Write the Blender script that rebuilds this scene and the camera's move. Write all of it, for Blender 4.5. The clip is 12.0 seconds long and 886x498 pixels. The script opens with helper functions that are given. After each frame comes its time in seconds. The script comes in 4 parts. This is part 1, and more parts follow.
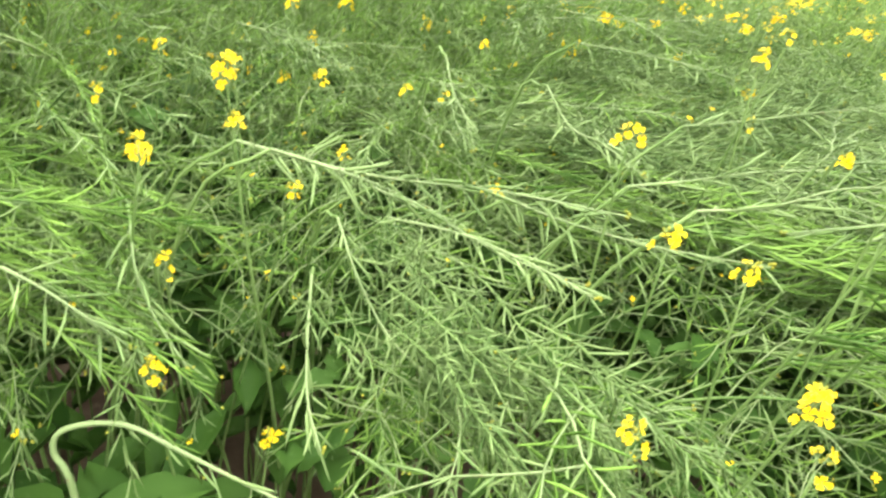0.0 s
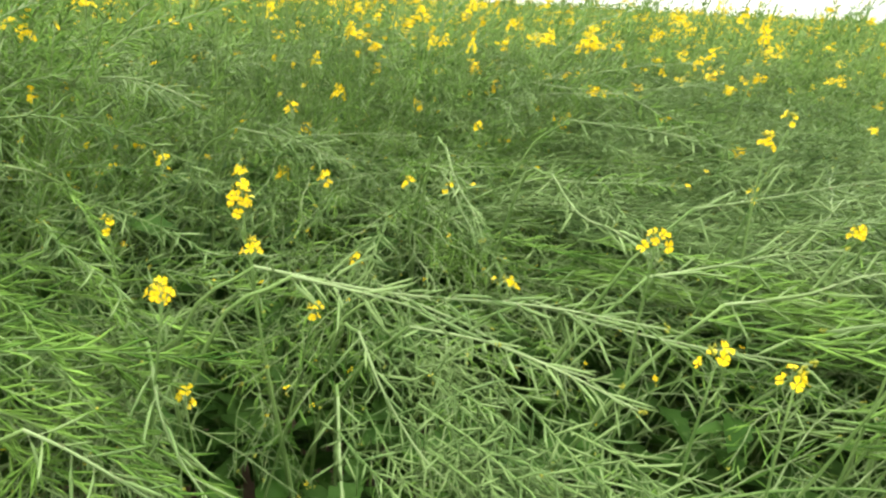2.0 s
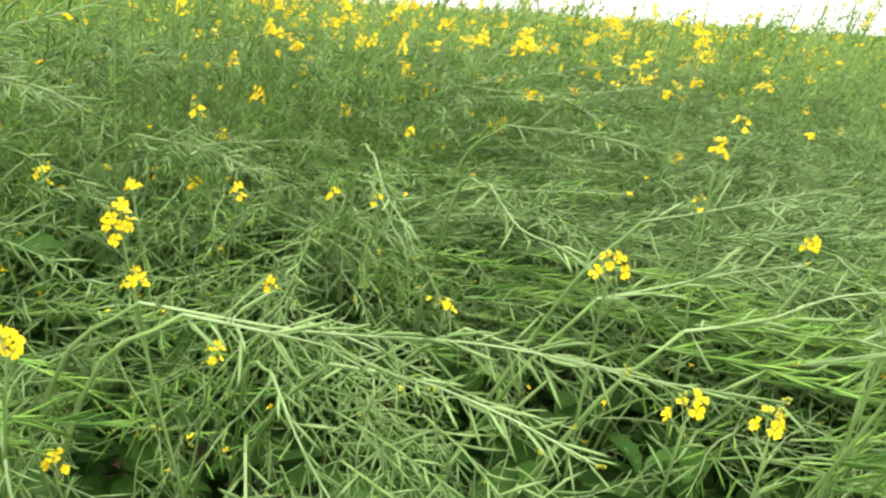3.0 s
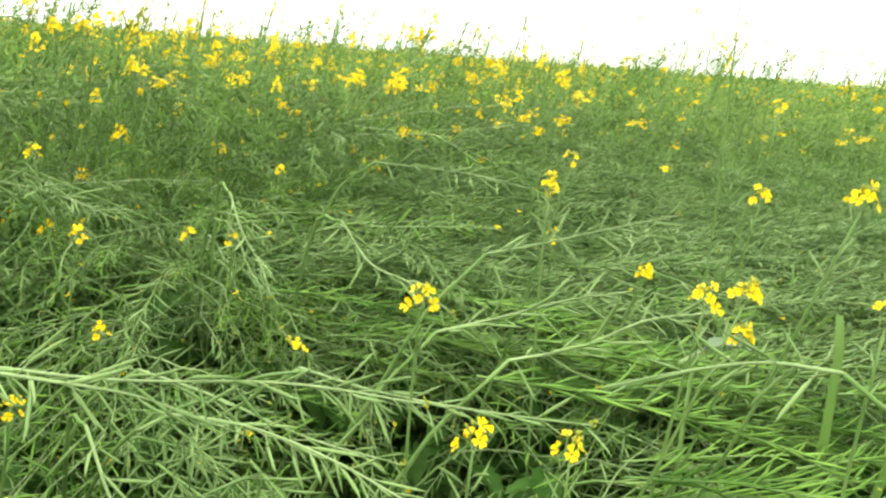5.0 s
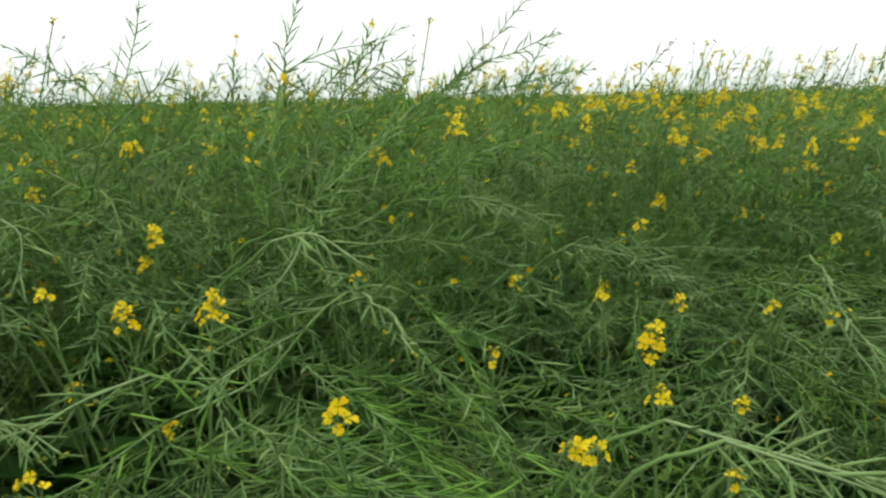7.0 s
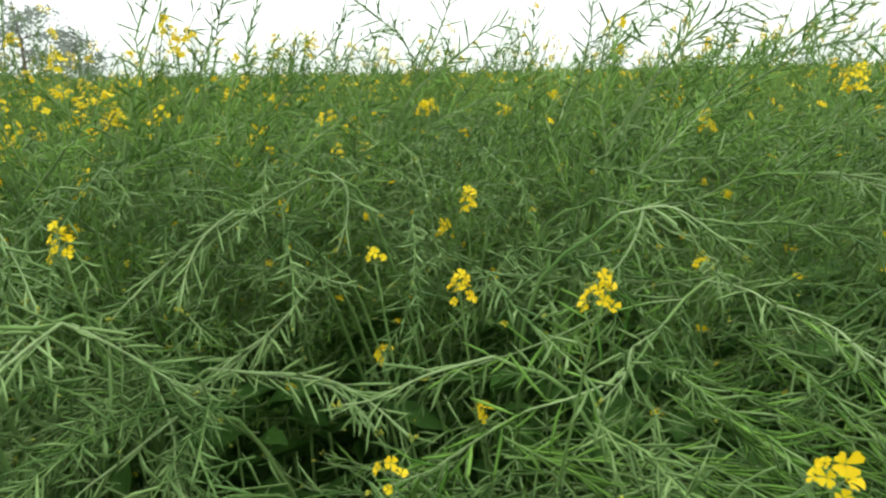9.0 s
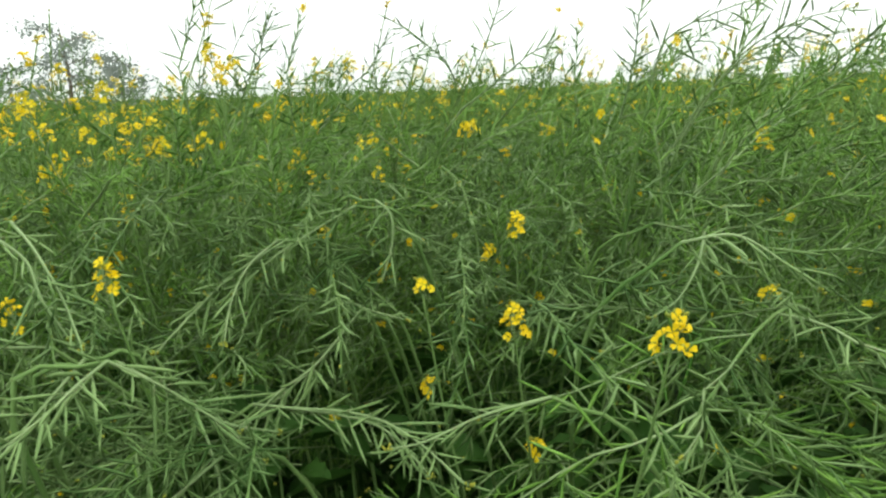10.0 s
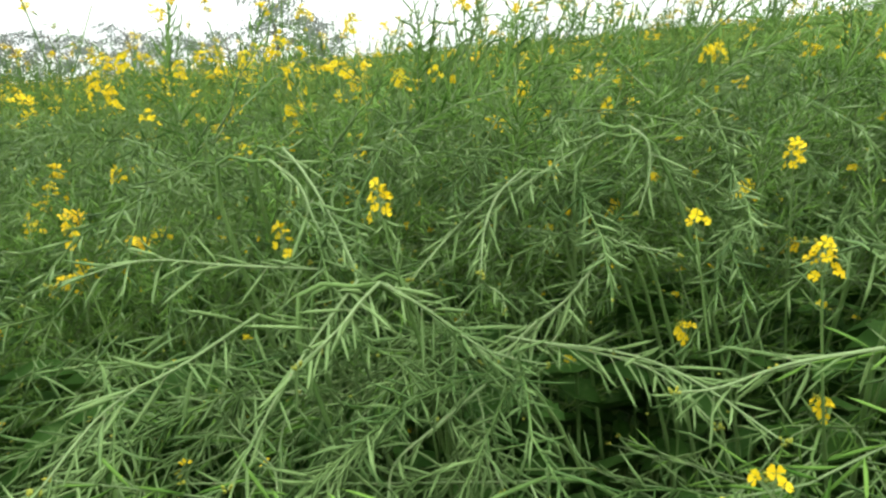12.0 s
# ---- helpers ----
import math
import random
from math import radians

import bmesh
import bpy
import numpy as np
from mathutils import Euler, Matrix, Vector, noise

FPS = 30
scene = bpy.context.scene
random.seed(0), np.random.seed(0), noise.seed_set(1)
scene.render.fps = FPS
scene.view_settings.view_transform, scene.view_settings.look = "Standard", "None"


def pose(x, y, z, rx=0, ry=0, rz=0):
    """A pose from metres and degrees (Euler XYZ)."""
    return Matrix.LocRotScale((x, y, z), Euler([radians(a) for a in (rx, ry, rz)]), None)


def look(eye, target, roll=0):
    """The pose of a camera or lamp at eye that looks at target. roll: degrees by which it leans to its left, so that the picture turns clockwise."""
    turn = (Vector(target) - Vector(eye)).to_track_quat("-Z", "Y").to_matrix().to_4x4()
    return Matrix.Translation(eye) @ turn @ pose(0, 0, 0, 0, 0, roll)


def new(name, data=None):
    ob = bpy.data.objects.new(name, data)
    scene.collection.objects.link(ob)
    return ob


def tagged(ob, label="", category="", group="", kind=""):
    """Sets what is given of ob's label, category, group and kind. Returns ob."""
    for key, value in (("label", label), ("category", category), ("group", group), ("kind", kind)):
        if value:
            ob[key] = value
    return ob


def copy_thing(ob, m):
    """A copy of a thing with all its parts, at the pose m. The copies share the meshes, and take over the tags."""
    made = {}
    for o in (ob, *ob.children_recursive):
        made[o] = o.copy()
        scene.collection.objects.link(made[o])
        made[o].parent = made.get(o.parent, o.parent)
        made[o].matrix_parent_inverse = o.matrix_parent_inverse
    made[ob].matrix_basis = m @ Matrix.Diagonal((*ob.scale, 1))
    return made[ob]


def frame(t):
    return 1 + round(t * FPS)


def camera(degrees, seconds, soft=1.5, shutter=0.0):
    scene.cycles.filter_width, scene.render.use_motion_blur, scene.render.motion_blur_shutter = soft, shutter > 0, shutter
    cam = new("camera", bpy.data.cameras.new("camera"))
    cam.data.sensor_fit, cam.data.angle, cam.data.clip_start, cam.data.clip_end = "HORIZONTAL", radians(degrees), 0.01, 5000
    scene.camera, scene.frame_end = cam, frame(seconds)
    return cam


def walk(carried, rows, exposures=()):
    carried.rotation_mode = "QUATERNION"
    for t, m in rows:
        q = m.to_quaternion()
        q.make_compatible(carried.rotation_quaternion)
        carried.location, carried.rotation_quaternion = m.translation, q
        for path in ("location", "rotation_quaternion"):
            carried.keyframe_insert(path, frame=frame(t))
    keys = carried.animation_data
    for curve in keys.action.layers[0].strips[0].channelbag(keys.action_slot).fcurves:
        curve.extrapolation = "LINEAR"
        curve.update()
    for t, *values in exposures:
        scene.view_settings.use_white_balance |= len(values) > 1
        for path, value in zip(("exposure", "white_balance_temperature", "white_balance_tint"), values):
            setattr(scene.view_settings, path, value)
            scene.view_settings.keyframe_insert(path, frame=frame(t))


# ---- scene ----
cam = camera(68.0, 12.0, soft=2.5, shutter=0.1)
PATH = [
    (0, (0.535, 0.562, 1.662), (0.04, 2.307, 0.819), 7.1),
    (0.2, (0.56, 0.564, 1.715), (0.113, 2.373, 0.989), 4.7),
    (0.5, (0.554, 0.564, 1.763), (0.184, 2.455, 1.225), 4.3),
    (1, (0.545, 0.55, 1.763), (0.117, 2.433, 1.24), 3.9),
    (1.5, (0.525, 0.556, 1.737), (0.099, 2.398, 1.083), 4.4),
    (2, (0.474, 0.586, 1.722), (-0.019, 2.397, 1.032), 3.1),
    (2.5, (0.45, 0.654, 1.712), (0.068, 2.501, 1.047), 4.7),
    (3, (0.459, 0.701, 1.707), (0.145, 2.56, 1.039), 3.9),
    (3.5, (0.473, 0.7, 1.704), (0.224, 2.581, 1.071), 5.2),
    (3.7, (0.482, 0.696, 1.705), (0.238, 2.58, 1.081), 5.3),
    (5.3, (0.568, 0.717, 1.717), (0.507, 2.646, 1.193), 4.3),
    (5.5, (0.547, 0.71, 1.723), (0.427, 2.64, 1.212), 3.9),
    (6, (0.457, 0.674, 1.751), (-0.011, 2.563, 1.288), 1.8),
    (6.5, (0.358, 0.634, 1.751), (-0.473, 2.404, 1.329), -0.2),
    (7, (0.248, 0.59, 1.746), (-0.923, 2.154, 1.317), -1.2),
    (7.5, (0.202, 0.564, 1.74), (-1.108, 2.003, 1.276), -2.4),
    (7.7, (0.186, 0.548, 1.74), (-1.162, 1.946, 1.26), -1.7),
    (9.3, (-0.016, 0.567, 1.716), (-1.663, 1.59, 1.226), -1.6),
    (9.5, (-0.023, 0.562, 1.716), (-1.69, 1.556, 1.233), -1.9),
    (10, (-0.034, 0.568, 1.73), (-1.699, 1.58, 1.279), -2.1),
    (10.5, (-0.054, 0.563, 1.737), (-1.732, 1.564, 1.311), -2.6),
    (11, (-0.085, 0.536, 1.741), (-1.851, 1.375, 1.319), -3.4),
    (11.5, (-0.116, 0.519, 1.738), (-1.961, 1.158, 1.306), -4.9),
    (12, (-0.121, 0.494, 1.694), (-1.974, 0.997, 1.135), -5.0),
]
EXPOSURE = [(0, 1.03, 7000, 16), (0.3, 1.03, 7000, 16), (0.6, 0.4, 7050, 12), (1.0, -0.22, 7100, 1), (1.5, 0.17, 7000, 10), (2.0, 0.4, 7000, 11), (2.5, 0.53, 6950, 10), (3.7, 0.53, 6950, 10),
            (5.5, 0.21, 7200, 1), (6.0, -0.29, 7050, 0), (6.5, -0.58, 6900, 0), (7.0, -0.8, 6700, 0), (7.7, -0.69, 6650, 1), (9.5, -0.37, 6600, 3), (11.0, -0.6, 6700, 2), (11.5, -0.64, 6700, 3), (12.0, -0.1, 6600, 5)]
walk(cam, [(t, look(eye, target, roll)) for t, eye, target, roll in PATH], EXPOSURE)

# ---- light: a bright overcast sky and a wide, weak sun behind the haze ----
world = bpy.data.worlds.new("overcast_sky")
scene.world = world
world.use_nodes = True
wn, wl = world.node_tree.nodes, world.node_tree.links
sky = wn.new("ShaderNodeTexSky")
sky.sky_type, sky.sun_disc = "NISHITA", False
sky.sun_elevation, sky.sun_rotation = radians(52), radians(-35)
sky.dust_density, sky.air_density, sky.ozone_density = 6.0, 1.0, 1.0
haze = wn.new("ShaderNodeMix")
haze.data_type = "RGBA"
haze.inputs[0].default_value = 0.9
haze.inputs[7].default_value = (17.2, 17.6, 18.2, 1)
wl.new(sky.outputs[0], haze.inputs[6])
# an overcast sky is brighter overhead than at the horizon
ways, parts_of, rise, full = wn.new("ShaderNodeTexCoord"), wn.new("ShaderNodeSeparateXYZ"), wn.new("ShaderNodeMapRange"), wn.new("ShaderNodeMix")
rise.inputs["To Min"].default_value, rise.inputs["To Max"].default_value = 1.2, 2.3
full.data_type, full.blend_type = "RGBA", "MULTIPLY"
full.inputs[0].default_value = 1.0
wl.new(ways.outputs["Generated"], parts_of.inputs[0])
wl.new(parts_of.outputs["Z"], rise.inputs["Value"])
wl.new(haze.outputs[2], full.inputs[6])
wl.new(rise.outputs[0], full.inputs[7])
wl.new(full.outputs[2], wn["Background"].inputs[0])
wn["Background"].inputs[1].default_value = 0.1

sun = new("sun", bpy.data.lights.new("sun", "SUN"))
sun.data.energy, sun.data.angle, sun.data.color = 1.5, radians(20), (1.0, 0.96, 0.88)
SUN_FROM = Vector((-0.35, 0.5, 0.79))
sun.matrix_world = look(SUN_FROM * 20, (0, 0, 0))


# ---- materials ----
def node_material(name):
    m = bpy.data.materials.new(name)
    m.use_nodes = True
    return m, m.node_tree.nodes, m.node_tree.links, m.node_tree.nodes["Principled BSDF"]


def plant_material(name, dark, light, rough=0.5, grain=180.0, through_light=0.0, spread=0.5, spot=None, bump=0.25, gloss=0.13):
    """A living surface: two tones by grain and by piece, a little light passing through, and dry spots."""
    m, n, l, bsdf = node_material(name)
    where = n.new("ShaderNodeTexCoord")
    fine = n.new("ShaderNodeTexNoise")
    fine.inputs["Scale"].default_value = grain
    fine.inputs["Detail"].default_value = 3
    l.new(where.outputs["Object"], fine.inputs["Vector"])
    broad = n.new("ShaderNodeTexNoise")
    broad.inputs["Scale"].default_value = 9.0
    geo = n.new("ShaderNodeNewGeometry")
    l.new(geo.outputs["Position"], broad.inputs["Vector"])
    info = n.new("ShaderNodeObjectInfo")
    add = n.new("ShaderNodeMath")
    add.operation = "MULTIPLY_ADD"
    add.inputs[1].default_value = spread
    l.new(geo.outputs["Random Per Island"], add.inputs[0])
    mix3 = n.new("ShaderNodeMath")
    mix3.operation = "MULTIPLY_ADD"
    mix3.inputs[1].default_value = 0.3
    clumps = n.new("ShaderNodeMapRange")
    clumps.inputs["From Min"].default_value, clumps.inputs["From Max"].default_value = 0.34, 0.66
    clumps.inputs["To Max"].default_value = 0.62
    l.new(broad.outputs[0], clumps.inputs["Value"])
    l.new(info.outputs["Random"], mix3.inputs[0])
    l.new(clumps.outputs[0], mix3.inputs[2])
    sub = n.new("ShaderNodeMath")
    sub.operation = "SUBTRACT"
    sub.inputs[1].default_value = 0.5 * spread - 0.19
    l.new(mix3.outputs[0], sub.inputs[0])
    l.new(sub.outputs[0], add.inputs[2])
    tone = n.new("ShaderNodeMix")
    tone.data_type = "RGBA"
    tone.inputs[6].default_value, tone.inputs[7].default_value = (*dark, 1), (*light, 1)
    l.new(add.outputs[0], tone.inputs[0])
    colour = tone.outputs[2]
    ramp = n.new("ShaderNodeValToRGB")
    ramp.color_ramp.elements[0].position, ramp.color_ramp.elements[1].position = 0.62, 0.74
    l.new(fine.outputs[0], ramp.inputs[0])
    dry = n.new("ShaderNodeMix")
    dry.data_type = "RGBA"
    dry.inputs[7].default_value = (*(spot or light), 1)
    l.new(ramp.outputs[0], dry.inputs[0])
    l.new(colour, dry.inputs[6])
    l.new(dry.outputs[2], bsdf.inputs["Base Color"])
    bsdf.inputs["Roughness"].default_value = rough
    bsdf.inputs["Specular IOR Level"].default_value = gloss
    relief = n.new("ShaderNodeBump")
    relief.inputs["Strength"].default_value = bump
    relief.inputs["Distance"].default_value = 0.001
    l.new(fine.outputs[0], relief.inputs["Height"])
    l.new(relief.outputs[0], bsdf.inputs["Normal"])
    if through_light:
        thin = n.new("ShaderNodeBsdfTranslucent")
        l.new(dry.outputs[2], thin.inputs["Color"])
        both = n.new("ShaderNodeMixShader")
        both.inputs[0].default_value = through_light
        l.new(bsdf.outputs[0], both.inputs[1])
        l.new(thin.outputs[0], both.inputs[2])
        l.new(both.outputs[0], n["Material Output"].inputs["Surface"])
    return m


POD = plant_material("green_pod", (0.022, 0.072, 0.01), (0.165, 0.255, 0.088), 0.47, 260, 0.08, 0.55, (0.19, 0.25, 0.08), 0.35, 0.12)
CROP_POD = plant_material("crop_pod", (0.019, 0.075, 0.006), (0.152, 0.282, 0.052), 0.52, 260, 0.06, 0.5, (0.18, 0.26, 0.06), 0.3, 0.07)
STEM = plant_material("green_stem", (0.04, 0.1, 0.018), (0.15, 0.24, 0.075), 0.52, 160, 0.0, 0.4, (0.11, 0.13, 0.045), 0.3, 0.07)
STALK = plant_material("waxy_stalk", (0.08, 0.14, 0.042), (0.21, 0.295, 0.125), 0.45, 220, 0.0, 0.3, (0.17, 0.15, 0.08), 0.25, 0.16)
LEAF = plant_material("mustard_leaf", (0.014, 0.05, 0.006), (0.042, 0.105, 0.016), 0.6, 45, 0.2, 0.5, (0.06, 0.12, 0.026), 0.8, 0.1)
PALE_LEAF = plant_material("pale_leaf_back", (0.07, 0.12, 0.06), (0.12, 0.175, 0.1), 0.6, 60, 0.2, 0.3)
BLADE = plant_material("grass_blade", (0.07, 0.14, 0.025), (0.12, 0.21, 0.05), 0.45, 90, 0.3, 0.4)
PETAL = plant_material("yellow_petal", (0.68, 0.46, 0.007), (0.81, 0.64, 0.02), 0.55, 300, 0.34, 0.7, (0.7, 0.44, 0.008), 0.1)
BUD = plant_material("green_bud", (0.16, 0.21, 0.03), (0.33, 0.33, 0.04), 0.5, 260, 0.1, 0.6)
CROP = plant_material("far_crop", (0.045, 0.105, 0.014), (0.16, 0.245, 0.054), 0.65, 2.4, 0.2, 0.8, (0.17, 0.24, 0.06), 0.25, 0.08)
# dark and mottled, to imitate the shade between far plants by colour
CANOPY_SHADE = plant_material("crop_shade", (0.016, 0.05, 0.008), (0.08, 0.135, 0.03), 0.8, 26, 0.0, 0.0, (0.1, 0.155, 0.04), 1.0, 0.05)
# paler and greyer than the leaves themselves: distance haze put into the base colour
HAZED_LEAF = plant_material("hazed_tree_leaf", (0.19, 0.22, 0.2), (0.3, 0.33, 0.3), 0.6, 3, 0.4, 0.8)
BARK = plant_material("bark", (0.07, 0.055, 0.04), (0.15, 0.12, 0.09), 0.85, 14, 0, 0.4, None, 0.8)
SOIL = plant_material("damp_soil", (0.06, 0.042, 0.028), (0.15, 0.11, 0.075), 0.92, 16, 0, 0.0, (0.19, 0.15, 0.1), 1.0)


# ---- mesh helpers ----
class Geo:
    """Vertices and faces gathered for one mesh."""

    def __init__(self):
        self.v, self.f, self.m = [], [], []

    def tube(self, pts, radii, sides=4, mat=0):
        """A tube through pts; its frame is carried along so that it never twists."""
        n = len(pts)
        a = None
        starts = []
        for i, p in enumerate(pts):
            d = (pts[min(i + 1, n - 1)] - pts[max(i - 1, 0)])
            d = d.normalized() if d.length > 1e-9 else Vector((0, 0, 1))
            a = d.orthogonal() if a is None else a - d * a.dot(d)
            a.normalize()
            b = d.cross(a)
            starts.append(len(self.v))
            for k in range(sides):
                t = math.tau * k / sides
                self.v.append(p + (a * math.cos(t) + b * math.sin(t)) * radii[i])
        for s0, s1 in zip(starts, starts[1:]):
            for k in range(sides):
                j = (k + 1) % sides
                self.f.append((s0 + k, s0 + j, s1 + j, s1 + k))
                self.m.append(mat)
        self.f.append(tuple(starts[-1] + k for k in range(sides)))
        self.m.append(mat)

    def spindle(self, base, d, side, length, r, sides, bend, mat, rich=True):
        """A pod: thin at its foot, full in the middle, drawn out to a beak."""
        prof = ((0.0, 0.3), (0.34, 1.0), (0.78, 0.8)) if rich is True else ((0.0, 0.45), (0.18, 1.0), (0.72, 0.85), (0.86, 0.35)) if rich else ((0.45, 1.1),) if rich is None else ((0.0, 0.6), (0.5, 1.0))
        a = (side - d * side.dot(d)).normalized()
        b = d.cross(a)
        starts = []
        for s, w in prof:
            c = base + d * (length * s) + a * (bend * length * s * s)
            starts.append(len(self.v))
            for k in range(sides):
                t = math.tau * k / sides
                self.v.append(c + (a * math.cos(t) + b * (math.sin(t) * 0.8)) * (r * w))
        for s0, s1 in zip(starts, starts[1:]):
            for k in range(sides):
                j = (k + 1) % sides
                self.f.append((s0 + k, s0 + j, s1 + j, s1 + k))
                self.m.append(mat)
        if rich is None:
            foot = len(self.v)
            self.v.append(base)
            for k in range(sides):
                self.f.append((starts[0] + (k + 1) % sides, starts[0] + k, foot))
                self.m.append(mat)
        tip = len(self.v)
        self.v.append(base + d * length + a * (bend * length))
        for k in range(sides):
            self.f.append((starts[-1] + k, starts[-1] + (k + 1) % sides, tip))
            self.m.append(mat)

    def petal(self, c, out, up, length, width, mat):
        """A cupped petal: a narrow claw that widens to a notched, wavy rim."""
        s = out.cross(up).normalized()
        i = len(self.v)
        self.v += [c, c + out * length * 0.34 + s * width * 0.27 + up * length * 0.38, c + out * length * 0.34 - s * width * 0.27 + up * length * 0.38,
                   c + out * length * 0.74 + s * width * 0.54 + up * length * 0.5, c + out * length * 0.76 - s * width * 0.5 + up * length * 0.6,
                   c + out * length * 1.04 + s * width * 0.34 + up * length * 0.42, c + out * length * 1.0 - s * width * 0.28 + up * length * 0.56,
                   c + out * length * 0.92 + up * length * 0.6, c + out * length * 0.56 + up * length * 0.4]
        for f in ((0, 1, 8), (0, 8, 2), (1, 3, 8), (2, 8, 4), (3, 5, 7, 8), (4, 8, 7, 6)):
            self.f.append(tuple(i + k for k in f))
            self.m.append(mat)

    def blob(self, c, r, h, mat, along=Vector((0, 0, 1))):
        """A small bud of eight faces."""
        i = len(self.v)
        a = along.orthogonal().normalized()
        b = along.cross(a).normalized()
        self.v += [c - along * h, c + along * h] + [c + (a * math.cos(t) + b * math.sin(t)) * r for t in (0, 1.571, 3.142, 4.712)]
        for k in range(4):
            j = (k + 1) % 4
            self.f += [(i, i + 2 + j, i + 2 + k), (i + 1, i + 2 + k, i + 2 + j)]
            self.m += [mat, mat]

    def mesh(self, name, mats, smooth=True):
        me = bpy.data.meshes.new(name)
        me.from_pydata([tuple(v) for v in self.v], [], self.f)
        for m in mats:
            me.materials.append(m)
        me.polygons.foreach_set("material_index", self.m)
        me.polygons.foreach_set("use_smooth", [smooth] * len(self.f))
        me.update()
        return me


def smooth_line(pts, per=4):
    """Points of a smooth curve through the given ones."""
    p = [Vector(q) for q in pts]
    p = [p[0] * 2 - p[1]] + p + [p[-1] * 2 - p[-2]]
    out = []
    for i in range(1, len(p) - 2):
        for k in range(per):
            t = k / per
            a, b, c, d = p[i - 1], p[i], p[i + 1], p[i + 2]
            out.append(0.5 * ((2 * b) + (c - a) * t + (2 * a - 5 * b + 4 * c - d) * t * t + (3 * b - a - 3 * c + d) * t ** 3))
    out.append(p[-2])
    return out


def thing(name, label, category, group=""):
    ob = new(name)
    ob.empty_display_size = 0.02
    return tagged(ob, label, category, group)


def part(name, mesh, parent, m=None, label=""):
    ob = new(name, mesh)
    ob.parent = parent
    if m is not None:
        ob.matrix_basis = m
    return tagged(ob, label) if label else ob


def mixed(a, b, t):
    return a + (b - a) * t


def step(a, b, x):
    t = min(1.0, max(0.0, (x - a) / (b - a)))
    return t * t * (3 - 2 * t)


rnd = random.Random(7)


def rot_to(d, roll=0.0):
    """The turn that lays local +x along d, with local +z as far up as it can be."""
    d = Vector(d).normalized()
    y = Vector((0, 0, 1)).cross(d)
    y = y.normalized() if y.length > 1e-4 else Vector((0, 1, 0))
    z = d.cross(y)
    return Matrix((d, y, z)).transposed().to_4x4() @ Matrix.Rotation(roll, 4, "X")


# ---- parts of the mustard plants ----
def pod_branch_line(r, length, droop, wave=0.05):
    pts = [Vector((0, 0, 0))]
    y = 0.0
    for k in range(1, 6):
        s = k / 5
        y += r.uniform(-wave, wave) * length
        pts.append(Vector((length * s * (1 - 0.12 * abs(droop) * s), y, -droop * length * s * s)))
    return smooth_line(pts, 3)


def pods_on(g, r, line, count, size, rich, hang, start=0.06, stop=0.96, thick=1.0, blown=None):
    """Pods set spirally along a line, each on its own thin stalk; blown: the wind sweeps them close and to one side."""
    n = len(line) - 1
    turn = r.uniform(0, 6)
    for k in range(count):
        s = mixed(start, stop, (k + r.uniform(-0.3, 0.3)) / count)
        s = min(max(s, 0.02), 0.985)
        i = int(s * n)
        at = line[i].lerp(line[i + 1], s * n - i)
        d = (line[i + 1] - line[i]).normalized()
        turn += 2.4 + r.uniform(-0.5, 0.5)
        a = d.orthogonal().normalized()
        out = a * math.cos(turn) + d.cross(a) * math.sin(turn)
        lean = r.uniform(0.12, 0.42) if blown else mixed(1.02, 0.55, s) + r.uniform(-0.32, 0.32)
        way = d * math.cos(lean) + out * math.sin(lean) + (blown * r.uniform(0.4, 1.3) if blown else Vector((0, 0, 0)))
        way = (way + Vector((0, 0, -1)) * hang * r.uniform(0.2, 1.3)).normalized()
        young = mixed(1.0, 0.55, step(0.6, 1.0, s)) * r.uniform(0.62, 1.2)
        g.spindle(at, way, out, size * young * 1.25, 0.0020 * thick * mixed(0.75, 1, young), 3,
                  r.uniform(-0.2, 0.26), 0, rich)


def bud_tip(g, r, at, d, size=1.0, flowers=0, buds=3):
    for k in range(buds):
        o = Vector((r.uniform(-1, 1), r.uniform(-1, 1), r.uniform(-0.4, 1))) * 0.004 * size
        g.blob(at + o + d * 0.004, 0.0016 * size, 0.0028 * size, 2, (d + o * 60).normalized())
    for k in range(flowers):
        one_flower(g, r, at - d * r.uniform(0.0, 0.015) + Vector((r.uniform(-1, 1), r.uniform(-1, 1), r.uniform(-0.5, 1))) * 0.008, 0.006 * size, 3)


def one_flower(g, r, at, size, mat, face=None):
    """Four petals in a cross, with a green heart."""
    up = face or Vector((r.uniform(-0.7, 0.7), r.uniform(-0.7, 0.7), 1)).normalized()
    a = up.orthogonal().normalized()
    b = up.cross(a)
    t0 = r.uniform(0, 1.5)
    for k in range(4):
        t = t0 + k * math.pi / 2 + r.uniform(-0.15, 0.15)
        g.petal(at, (a * math.cos(t) + b * math.sin(t)), up, size * r.uniform(0.8, 1.25), size * r.uniform(0.75, 1.0), mat)
    g.blob(at + up * size * 0.3, size * 0.12, size * 0.3, 2, up)


